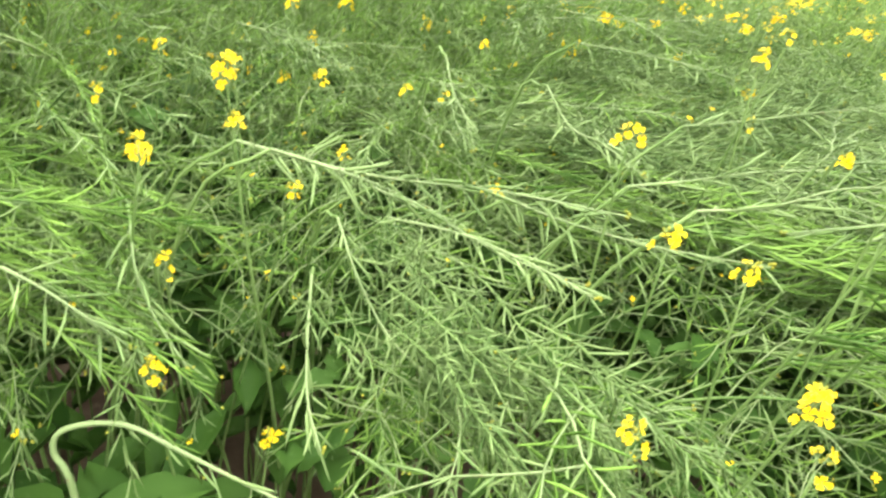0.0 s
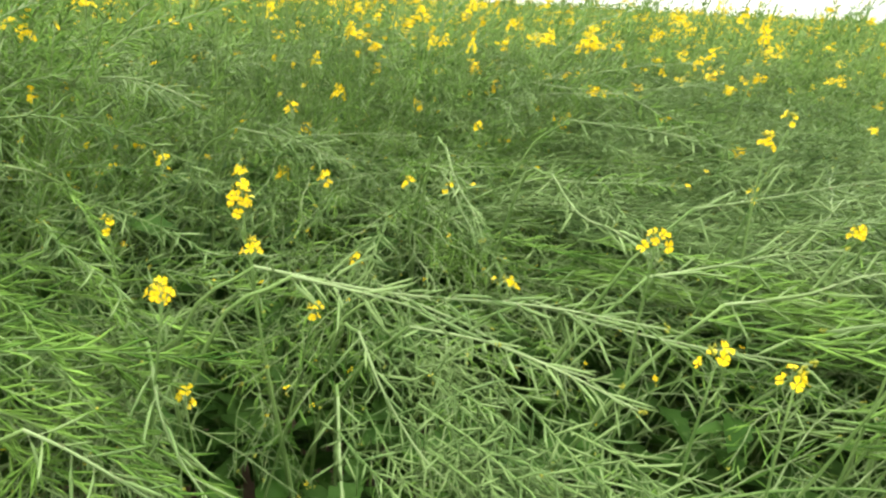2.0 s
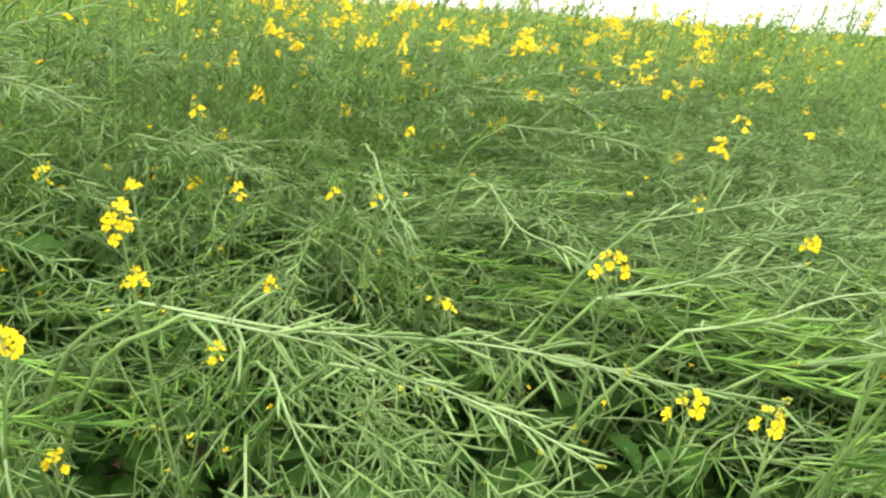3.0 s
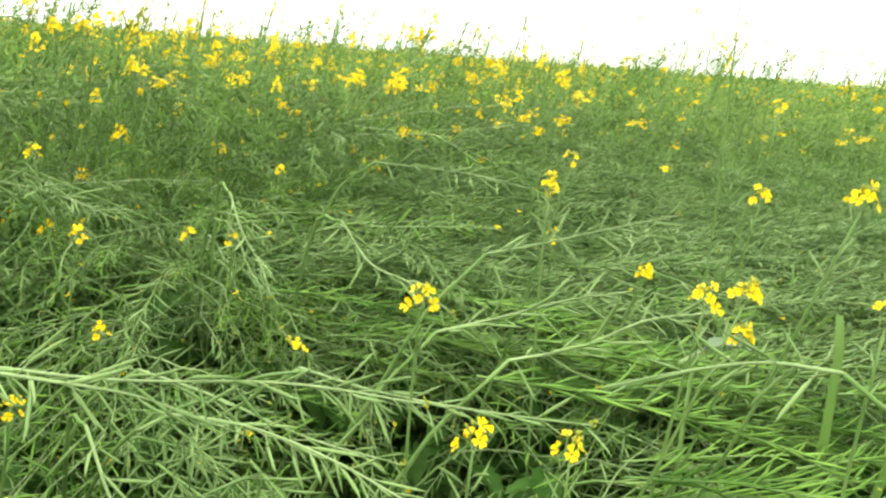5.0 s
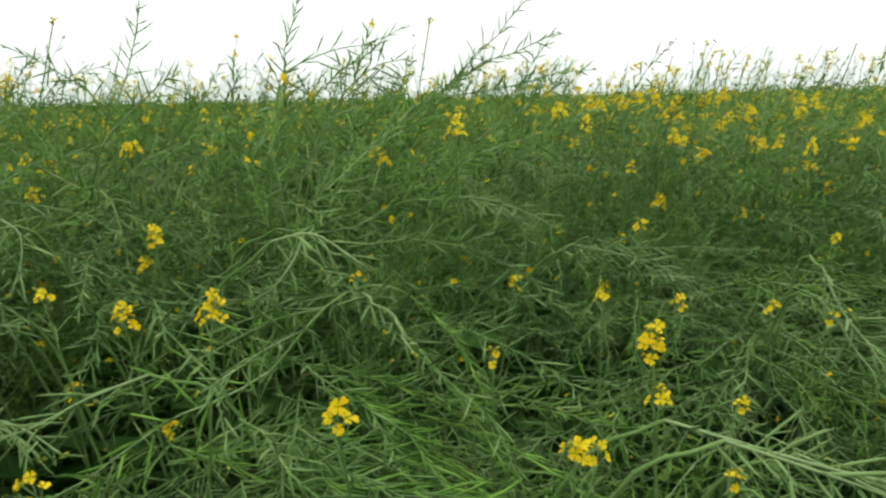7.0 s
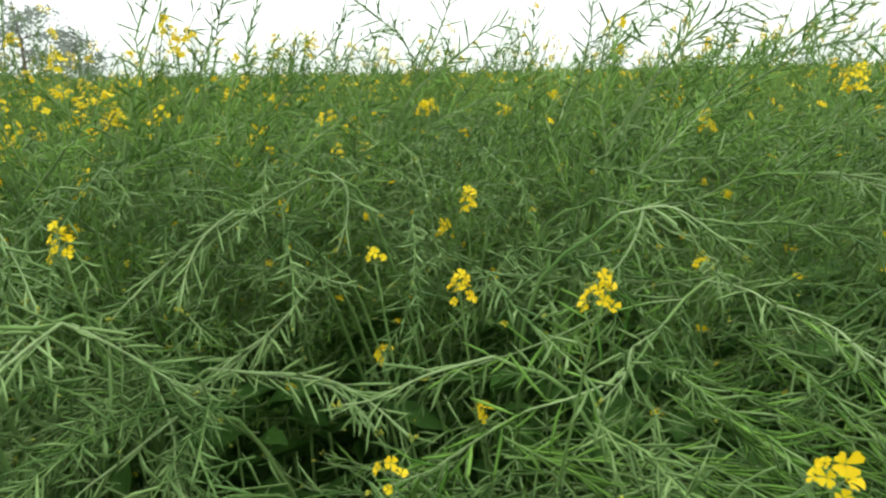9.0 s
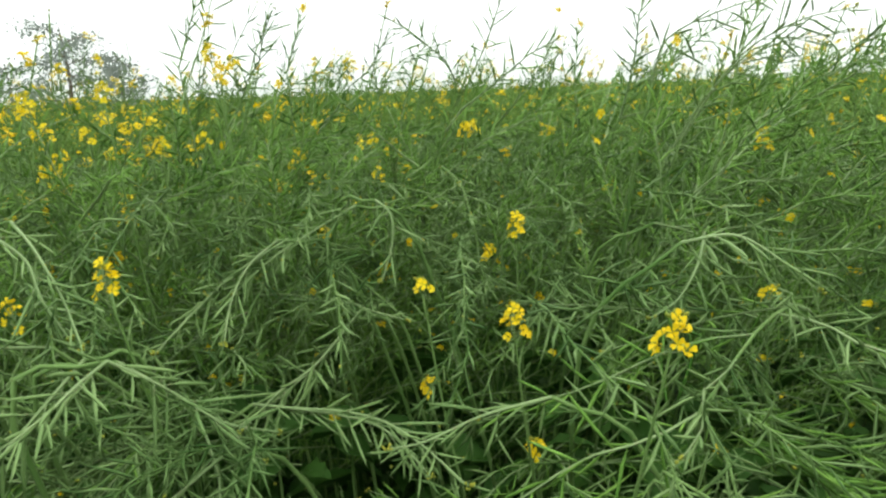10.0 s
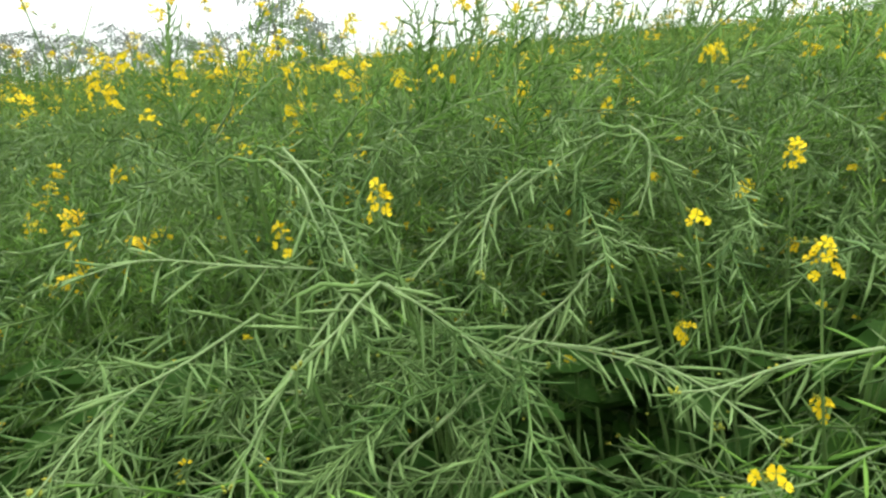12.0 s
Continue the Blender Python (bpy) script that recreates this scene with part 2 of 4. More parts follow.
def make_branch(seed, length, droop, count, size, rich=True, hang=0.3, tip=0, skin=None):
    r = random.Random(seed)
    g = Geo()
    line = pod_branch_line(r, length, droop)
    n = len(line)
    if rich:
        some = line[::2] if n % 2 else line[::2] + line[-1:]
        g.tube(some, [mixed(0.0017, 0.0008, i / (len(some) - 1)) for i in range(len(some))], 3, 1)
    else:
        some = line[::3]
        g.tube(some, [mixed(0.0024, 0.001, i / (len(some) - 1)) for i in range(len(some))], 3, 1)
    pods_on(g, r, line, count, size, rich, hang)
    bud_tip(g, r, line[-1], (line[-1] - line[-2]).normalized(), 1.0, tip)
    return g.mesh("pod_branch", [skin or POD, STALK, BUD, PETAL])


def make_flower_head(seed, count, rich=True, size=0.0085):
    """A loose round head: open flowers below, closed buds on top."""
    r = random.Random(seed)
    g = Geo()
    for k in range(count):
        t = k * 2.4 + r.uniform(-0.4, 0.4)
        low = k / count
        rad = mixed(0.004, 0.014, low ** 0.7) * r.uniform(0.8, 1.2)
        c = Vector((math.cos(t) * rad, math.sin(t) * rad, -0.034 * low + 0.012 + r.uniform(-0.006, 0.006)))
        face = (Vector((c.x, c.y, 0)) * 70 + Vector((0, 0, 0.7)) + Vector((r.uniform(-.3, .3), r.uniform(-.3, .3), 0))).normalized()
        g.tube([Vector((0, 0, c.z - 0.014)), c], [0.0006, 0.0006], 3, 1)
        one_flower(g, r, c, size * r.uniform(0.8, 1.15), 3, face)
    for k in range(7):
        o = Vector((r.uniform(-1, 1), r.uniform(-1, 1), r.uniform(0.1, 1))) * 0.007
        g.blob(o + Vector((0, 0, 0.012)), 0.0018, 0.0033, 2, (o + Vector((0, 0, 0.01))).normalized())
    return g.mesh("flower_head", [POD, STALK, BUD, PETAL])


def make_leaf(seed, length, width, mat, lobed=True):
    """A stalked leaf with a wavy, lobed rim, a sunken midrib and a drooping tip."""
    r = random.Random(seed)
    g = Geo()
    n = 9
    rows = []
    for i in range(n + 1):
        s = i / n
        w = width * math.sin(math.pi * min(1, s * 0.93 + 0.06)) ** 0.8 * (1 + (0.13 * (-1) ** i if lobed and 0 < i < n else 0)) * (0.5 + 0.5 * step(0, 0.5, s))
        x, z = length * s * (1 - 0.15 * s), 0.18 * length * s - 0.42 * length * s * s
        rows.append(len(g.v))
        for k, e in enumerate((-1, -0.5, 0, 0.5, 1)):
            g.v.append(Vector((x, e * w, z + abs(e) * w * 0.35 + r.uniform(-0.12, 0.12) * width * (0.3 + abs(e)))))
    for a, b in zip(rows, rows[1:]):
        for k in range(4):
            g.f.append((a + k, a + k + 1, b + k + 1, b + k))
            g.m.append(0)
    g.tube([Vector((-0.25 * length, 0, -0.06 * length)), Vector((0, 0, 0)), Vector((length * 0.45, 0, 0.0))], [0.0028, 0.0022, 0.001], 4, 1)
    return g.mesh("leaf", [mat, STALK])


BRANCH = [make_branch(100 + k, rnd.uniform(0.24, 0.38), rnd.uniform(0.0, 0.45), rnd.randint(18, 25), rnd.uniform(0.043, 0.053), True, rnd.uniform(0.1, 0.45), (0, 0, 0, 1)[k % 4], (CROP_POD, None, CROP_POD)[k % 3])
          for k in range(12)]
BRANCH_UP = [make_branch(140 + k, rnd.uniform(0.24, 0.36), rnd.uniform(-0.1, 0.5), rnd.randint(27, 34), rnd.uniform(0.038, 0.047), 0, 0.08, (0, 0, 2)[k % 3], CROP_POD) for k in range(6)]
HEAD = [make_flower_head(200 + k, rnd.randint(7, 13)) for k in range(5)]
LEAVES = [make_leaf(220 + k, rnd.uniform(0.13, 0.21), rnd.uniform(0.03, 0.052), LEAF) for k in range(5)]


def make_stem(name, pts, r0, r1, sides=6):
    g = Geo()
    line = smooth_line(pts, 4)
    n = len(line)
    g.tube(line, [mixed(r0, r1, i / (n - 1)) for i in range(n)], sides, 0)
    return g.mesh(name, [STEM]), line


def at_line(line, s):
    n = len(line) - 1
    i = min(int(s * n), n - 1)
    return line[i].lerp(line[i + 1], s * n - i), (line[i + 1] - line[i]).normalized()


def lodged_plant(seed, label):
    """A plant bent over by wind: its stem rises, arches and lies along +x; the top stays near 1.3 m."""
    r = random.Random(seed)
    root = thing("mustard_plant", label, "mustard plant", "lodged mustard plants")
    pts = [(0, 0, 0), (0.04, r.uniform(-.02, .02), 0.5), (0.17, r.uniform(-.04, .04), 0.95), (0.38, r.uniform(-.06, .06), 1.19), (0.62, r.uniform(-.09, .09), 1.25 + r.uniform(-.03, .03)),
           (0.8, r.uniform(-.13, .13), 1.22 + r.uniform(-.07, .04))]
    me, line = make_stem("stem", pts, 0.0042, 0.0012)
    part("stem", me, root)
    for k in range(8):
        s = mixed(0.5, 1.0, (k + 0.5) / 8) + r.uniform(-0.03, 0.03)
        p, d = at_line(line, s)
        yaw = r.choice((-1, 1)) * r.uniform(0.1, 0.8)
        way = Matrix.Rotation(yaw, 3, "Z") @ d
        way.z = way.z * 0.35 + r.uniform(-0.08, 0.22)
        part("pod_branch", r.choice(BRANCH), root, Matrix.Translation(p) @ rot_to(way, r.uniform(-0.6, 0.6)) @ Matrix.Scale(r.uniform(0.85, 1.12), 4))
    for k in range(5):
        p, d = at_line(line, r.uniform(0.28, 0.54))
        t = r.uniform(0, 6.3)
        part("leaf", r.choice(LEAVES), root, Matrix.Translation(p) @ rot_to((math.cos(t), math.sin(t), r.uniform(-0.1, 0.5)), r.uniform(-0.4, 0.4)) @ Matrix.Scale(r.uniform(0.45, 0.8), 4))
    return root


def upright_plant(seed, label, heads, lean=0.22, branches=11):
    """A standing plant 1.55 m high that leans towards +x, with rising pod branches and flower heads on some tips."""
    r = random.Random(seed)
    root = thing("mustard_plant", label, "mustard plant", "standing mustard plants")
    pts = [(0, 0, 0), (0.02, 0.0, 0.45), (lean * 0.3, r.uniform(-.03, .03), 0.9), (lean * 0.7, r.uniform(-.05, .05), 1.25), (lean * 1.25, r.uniform(-.07, .07), 1.52)]
    me, line = make_stem("stem", pts, 0.004, 0.0011)
    part("stem", me, root)
    for k in range(branches):
        s = mixed(0.56, 0.96, k / branches) + r.uniform(-0.03, 0.03)
        p, d = at_line(line, s)
        t = k * 2.4 + r.uniform(-0.5, 0.5)
        way = (d * 0.75 + Vector((math.cos(t), math.sin(t), 0)) * (r.uniform(0.2, 0.5) if s > 0.86 else r.uniform(0.45, 1.15)) + Vector((lean * 1.3, 0, 0))).normalized()
        m = Matrix.Translation(p) @ rot_to(way, r.uniform(-3, 3)) @ Matrix.Scale(r.uniform(0.8, 1.1), 4)
        part("pod_branch", r.choice(BRANCH_UP), root, m)
    for k in range(heads):
        p, d = at_line(line, 1.0 if k == 0 else r.uniform(0.8, 0.97))
        off = Vector((0, 0, 0)) if k == 0 else Vector((r.uniform(-.09, .12), r.uniform(-.1, .1), r.uniform(-0.04, 0.1)))
        part("flower_head", r.choice(HEAD), root, Matrix.Translation(p + off) @ Matrix.Rotation(r.uniform(-.4, .4), 4, "X") @ Matrix.Scale(r.uniform(0.8, 1.1), 4))
    for k in range(3):
        p, d = at_line(line, r.uniform(0.25, 0.65))
        t = r.uniform(0, 6.3)
        part("leaf", r.choice(LEAVES), root, Matrix.Translation(p) @ rot_to((math.cos(t), math.sin(t), r.uniform(0, 0.5)), r.uniform(-0.4, 0.4)) @ Matrix.Scale(r.uniform(0.45, 0.8), 4))
    return root


def plain_plant(seed, heads, lodged=False, thin=False, pod_slot=0):
    """The same plant for the ground further off, gathered for the one mesh of the crop."""
    r = random.Random(seed)
    lean = r.uniform(0.1, 0.32) if not lodged else 0.6
    top = 1.5 if not lodged else 1.2
    pts = [(0, 0, 0.3), (0.02, 0, 0.6), (lean * 0.35, r.uniform(-.04, .04), top * 0.62), (lean * 0.8, r.uniform(-.06, .06), top * 0.86), (lean * 1.3, r.uniform(-.1, .1), top)]
    line = smooth_line(pts, 2)
    n = len(line)
    g = Geo()
    g.tube([line[i] for i in range(0, n, 2)], [mixed(0.004, 0.0012, i / n) for i in range(0, n, 2)], 3, 1)
    branches = 6 if thin else 8
    for k in range(branches):
        p, d = at_line(line, mixed(0.48, 0.99, k / branches) + r.uniform(-0.03, 0.03))
        t = k * 2.4 + r.uniform(-.5, .5)
        way = (d * 0.75 + Vector((math.cos(t), math.sin(t), 0)) * r.uniform(0.35, 1.0) + Vector((0.35, 0, -0.4 if lodged else 0.05))).normalized()
        m = rot_to(way, r.uniform(-3, 3)).to_3x3()
        ln = [p + m @ q for q in pod_branch_line(r, r.uniform(0.2, 0.36), r.uniform(-0.05, 0.45))]
        g.tube(ln[::5], [0.0018, 0.0015, 0.0012, 0.001][:len(ln[::5])], 3, 1)
        pods_on(g, r, ln, 14 if thin else 20, 0.043, None, 0.12, 0.04, 0.96, 1.45 if thin else 1.25)
        if k >= branches - heads:
            for j in range(6 if thin else 9):
                one_flower(g, r, ln[-1] + Vector((r.uniform(-1, 1), r.uniform(-1, 1), r.uniform(-1, 1))) * 0.016, 0.012 if thin else 0.0095, 3)
        else:
            bud_tip(g, r, ln[-1], way, 1.3, 0, 1)
    for k in range(4):
        p, d = at_line(line, r.uniform(0.1, 0.6))
        t = r.uniform(0, 6.3)
        o = Vector((math.cos(t), math.sin(t), 0.15))
        sd = Vector((-o.y, o.x, 0))
        i = len(g.v)
        g.v += [p, p + o * 0.09 + sd * 0.04, p + o * 0.09 - sd * 0.04, p + o * 0.1 + Vector((0, 0, -0.012)), p + o * 0.19 + Vector((0, 0, -0.05))]
        g.f += [(i, i + 1, i + 3), (i, i + 3, i + 2), (i + 1, i + 4, i + 3), (i + 2, i + 3, i + 4)]
        g.m += [4] * 4
    g.m = [pod_slot if k == 0 else k for k in g.m]
    return g


def raceme(seed, length, rise, droop, rich=False, blown=None):
    """One long arching spray of pods along +x, as it lies on top of the crop."""
    r = random.Random(seed)
    g = Geo()
    line = smooth_line([(length * s, r.uniform(-0.03, 0.03) * s, rise * s - droop * s * s) for s in (0, 0.25, 0.5, 0.75, 1)], 2)
    g.tube(line[::2], [0.0019, 0.0017, 0.0014, 0.0011, 0.0008], 3, 1)
    pods_on(g, r, line, int(length / 0.0115), 0.052 if blown else 0.047, rich, 0.02 if blown else 0.25, 0.03, 0.97, 1.1, blown)
    bud_tip(g, r, line[-1], Vector((1, 0, 0)), 1.2, 0, 1)
    if not blown or rich is None:
        g.m = [k or 5 for k in g.m]
    return g


def skyline_sprig(seed, heads, sparse=False, slim=False):
    """The loose top of a tall plant: a thin leader with a few rising sprays; 2 m high."""
    r = random.Random(seed)
    g = Geo()
    lean = r.uniform(0.12, 0.4)
    line = smooth_line([(0, 0, 0.7), (lean * 0.25, 0, 1.2), (lean * 0.6, r.uniform(-.03, .03), 1.65), (lean * 1.1, r.uniform(-.04, .04), 2.0)], 3)
    g.tube(line, [mixed(0.0036, 0.0026 if sparse or slim else 0.0011, i / (len(line) - 1)) for i in range(len(line))], 3, 1)
    pods_on(g, r, line, 9 if slim else 14 if sparse else 20, 0.04, None, 0.0, 0.62, 0.95, 2.0 if sparse else 1.15)
    for k in range(2 if slim else 3 if sparse else 4):
        p, d = at_line(line, mixed(0.6, 0.9, k / (2 if slim else 3 if sparse else 4)))
        t = k * 2.4 + r.uniform(-.5, .5)
        way = (d + Vector((math.cos(t), math.sin(t), 0)) * r.uniform(0.3, 0.7) + Vector((0.25, 0, 0))).normalized()
        m = rot_to(way, r.uniform(-3, 3)).to_3x3()
        ln = [p + m @ q for q in pod_branch_line(r, r.uniform(0.16, 0.3), r.uniform(-0.1, 0.3))]
        g.tube(ln[::5], [0.0022, 0.002, 0.0018, 0.0015][:len(ln[::5])] if sparse else [0.0016, 0.0014, 0.0012, 0.001][:len(ln[::5])], 3, 1)
        pods_on(g, r, ln, 5 if slim else 8 if sparse else 11, 0.04, None, 0.0, 0.05, 0.97, 2.0 if sparse else 1.15)
        bud_tip(g, r, ln[-1], way, 1.8 if slim else 1.3, 1 if slim and k == 0 else 0, 4 if slim else 1)
    bud_tip(g, r, line[-1], Vector((0, 0, 1)), 1.5 if slim else 1.1, 0, 4)
    for k in range(heads):
        for j in range(6):
            one_flower(g, r, line[-1] + Vector((r.uniform(-1, 1), r.uniform(-1, 1), r.uniform(-1.6, 0.6))) * (0.02 if sparse else 0.012) - Vector((0.03, 0.02, 0.06)) * k, 0.013 if sparse else 0.0085, 3)
    return g


# ---- the lie of the land and of the crop ----
EYE = Vector((0.25, 0.6, 0))


def land(x, y):
    """The ground is level near by and rises very slightly further off."""
    d = math.hypot(x - EYE.x, y - EYE.y)
    return 0.013 * max(0.0, min(d, 90.0) - 6.0)


def to_segment(x, y, ax, ay, bx, by):
    ux, uy = bx - ax, by - ay
    t = max(0.0, min(1.0, ((x - ax) * ux + (y - ay) * uy) / (ux * ux + uy * uy)))
    return math.hypot(x - ax - ux * t, y - ay - uy * t)


def canopy(x, y):
    """The height of the crop: a hollow where it is beaten down, higher round about."""
    q = to_segment(x, y, 0.15, 1.45, 1.9, 2.7)
    h = 1.27 + 0.30 * step(0.3, mixed(0.85, 1.35, step(-0.3, 0.6, x)), q)
    h = min(h, 1.31 + 0.26 * step(0.2, 0.55, to_segment(x, y, -0.3, 1.95, 0.7, 2.25)))
    q2 = to_segment(x, y, -0.2, 1.0, -0.75, 0.75)
    h = min(h, 1.33 + 0.24 * step(0.15, 0.5, q2))
    return h + 0.07 * noise.noise((x * 2.1, y * 2.1, 3.0)) + 0.05 * noise.noise((x * 5.2, y * 5.2, 7.0))


HOLLOW_GAPS = [(-0.33, 1.56, 0.1), (-0.38, 1.74, 0.13), (0.27, 1.58, 0.074), (0.05, 1.42, 0.082), (0.06, 1.2, 0.11), (0.12, 1.3, 0.066), (0.5, 1.48, 0.09), (0.62, 1.66, 0.1), (0.74, 1.5, 0.07), (0.53, 1.36, 0.07), (0.85, 1.62, 0.07), (0.12, 0.92, 0.09),
               (0.05, 0.87, 0.08), (0, 1.31, 0.11), (0.42, 1.6, 0.11), (0.62, 1.34, 0.09)]
EDGE_GAPS = [(-0.57, 1.62, 0.15), (-0.62, 1.47, 0.107), (-0.62, 1.8, 0.12), (-0.66, 1.02, 0.074), (-0.82, 0.98, 0.082), (-0.62, 1, 0.066), (-0.95, 0.85, 0.082), (-1.1, 0.34, 0.065), (-1.3, 0.2, 0.065), (-1.29, 1.19, 0.058), (-0.96, 1.58, 0.072), (-0.91, 0.7, 0.058),
             (-0.85, 1.06, 0.072), (-0.74, 0.8, 0.058), (-0.79, 1.27, 0.079), (-0.98, 1.15, 0.058), (-1.02, 0.51, 0.05), (-0.54, 1.98, 0.072), (-0.84, 1.6, 0.072), (-0.85, 2.13, 0.086), (-0.46, 0.78, 0.07), (-0.5, 0.66, 0.07), (-1, 0.66, 0.08), (-0.9, 0.9, 0.07)]
GAPS = HOLLOW_GAPS + EDGE_GAPS


def in_gap(x, y, wide=1.0):
    """Dark openings between the plants, through which the lower leaves show."""
    return any(math.hypot(x - gx, y - gy) < gr * wide for gx, gy, gr in GAPS)


def lies_clear(x, y, turn, length=0.32):
    """Whether a spray laid from here would leave the openings free."""
    return not any(in_gap(x + math.cos(turn) * length * k, y + math.sin(turn) * length * k, 0.95) for k in (0.0, 0.35, 0.7, 1.0))


def flow(x, y):
    """The way in which the beaten stems point, in radians."""
    u = step(-0.15, 0.65, x)
    v = Vector((mixed(0.1, 0.95, u), mixed(-1.0, mixed(-0.35, 0.3, step(0.5, 1.1, x)), u)))
    if y > 1.9:
        v = v.lerp(Vector((0.95, -0.05)), step(1.9, 2.3, y))
    if x < -0.3:
        v = v.lerp(Vector((0.35, -0.9)), step(-0.3, -0.7, x))
    return math.atan2(v.y, v.x) + mixed(0.7, 0.35, step(0.3, 0.7, x)) * noise.noise((x * 1.7, y * 1.7, 9.0))


def azimuth(x, y):
    """Degrees to the left of +y, seen from the middle of the walk."""
    return math.degrees(math.atan2(EYE.x - x, y - EYE.y))


def flowery(x, y):
    """The share of plants in flower: more behind the hollow and to the far left."""
    az = azimuth(x, y)
    clump = 0.45 + 1.3 * step(-0.1, 0.35, noise.noise((x * 1.3, y * 1.3, 12.0)))
    return 0.08 + clump * (0.37 * (1 - step(20, 38, az)) * step(-26, 2, az) + 0.34 * step(74, 88, az))


def off_path(x, y):
    return to_segment(x, y, -0.12, 0.5, 0.56, 0.6)


# ---- ground ----
def make_ground():
    g = Geo()
    rings = [0.0] + [0.35 * 1.19 ** k for k in range(46)]
    seg = 72
    g.v.append(Vector((EYE.x, EYE.y, 0)))
    for rad in rings[1:]:
        for k in range(seg):
            t = math.tau * k / seg
            x, y = EYE.x + rad * math.cos(t), EYE.y + rad * math.sin(t)
            g.v.append(Vector((x, y, land(x, y) + (0.03 * noise.noise((x * 3, y * 3, 0)) if rad < 12 else 0))))
    for k in range(seg):
        g.f.append((0, 1 + k, 1 + (k + 1) % seg))
    for i in range(len(rings) - 2):
        a, b = 1 + i * seg, 1 + (i + 1) * seg
        for k in range(seg):
            j = (k + 1) % seg
            g.f.append((a + k, b + k, b + j, a + j))
    g.m = [0] * len(g.f)
    return tagged(new("ground", g.mesh("ground", [SOIL])), "damp brown field soil under the crop", "ground", kind="structure")


make_ground()


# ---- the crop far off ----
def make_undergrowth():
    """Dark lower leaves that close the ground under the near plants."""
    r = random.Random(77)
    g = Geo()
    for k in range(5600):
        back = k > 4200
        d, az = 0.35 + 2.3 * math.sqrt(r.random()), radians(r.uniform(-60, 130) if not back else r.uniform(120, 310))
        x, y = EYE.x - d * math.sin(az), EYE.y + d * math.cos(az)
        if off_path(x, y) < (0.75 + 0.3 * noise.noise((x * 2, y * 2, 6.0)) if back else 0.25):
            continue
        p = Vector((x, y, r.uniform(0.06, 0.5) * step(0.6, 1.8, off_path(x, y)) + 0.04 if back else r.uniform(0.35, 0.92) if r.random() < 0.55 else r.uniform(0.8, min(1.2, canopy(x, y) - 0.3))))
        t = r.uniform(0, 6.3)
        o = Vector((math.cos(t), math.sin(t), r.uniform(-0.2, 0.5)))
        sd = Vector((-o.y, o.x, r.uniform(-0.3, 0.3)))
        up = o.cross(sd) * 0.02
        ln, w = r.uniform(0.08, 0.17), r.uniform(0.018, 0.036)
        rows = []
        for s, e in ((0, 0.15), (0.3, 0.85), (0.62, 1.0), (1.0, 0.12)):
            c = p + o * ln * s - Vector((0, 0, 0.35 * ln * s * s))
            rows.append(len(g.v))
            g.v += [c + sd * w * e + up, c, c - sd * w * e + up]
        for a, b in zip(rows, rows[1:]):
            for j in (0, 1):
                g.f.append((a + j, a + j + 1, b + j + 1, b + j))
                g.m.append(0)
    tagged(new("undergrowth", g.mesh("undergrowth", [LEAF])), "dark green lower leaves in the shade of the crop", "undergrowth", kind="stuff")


make_undergrowth()


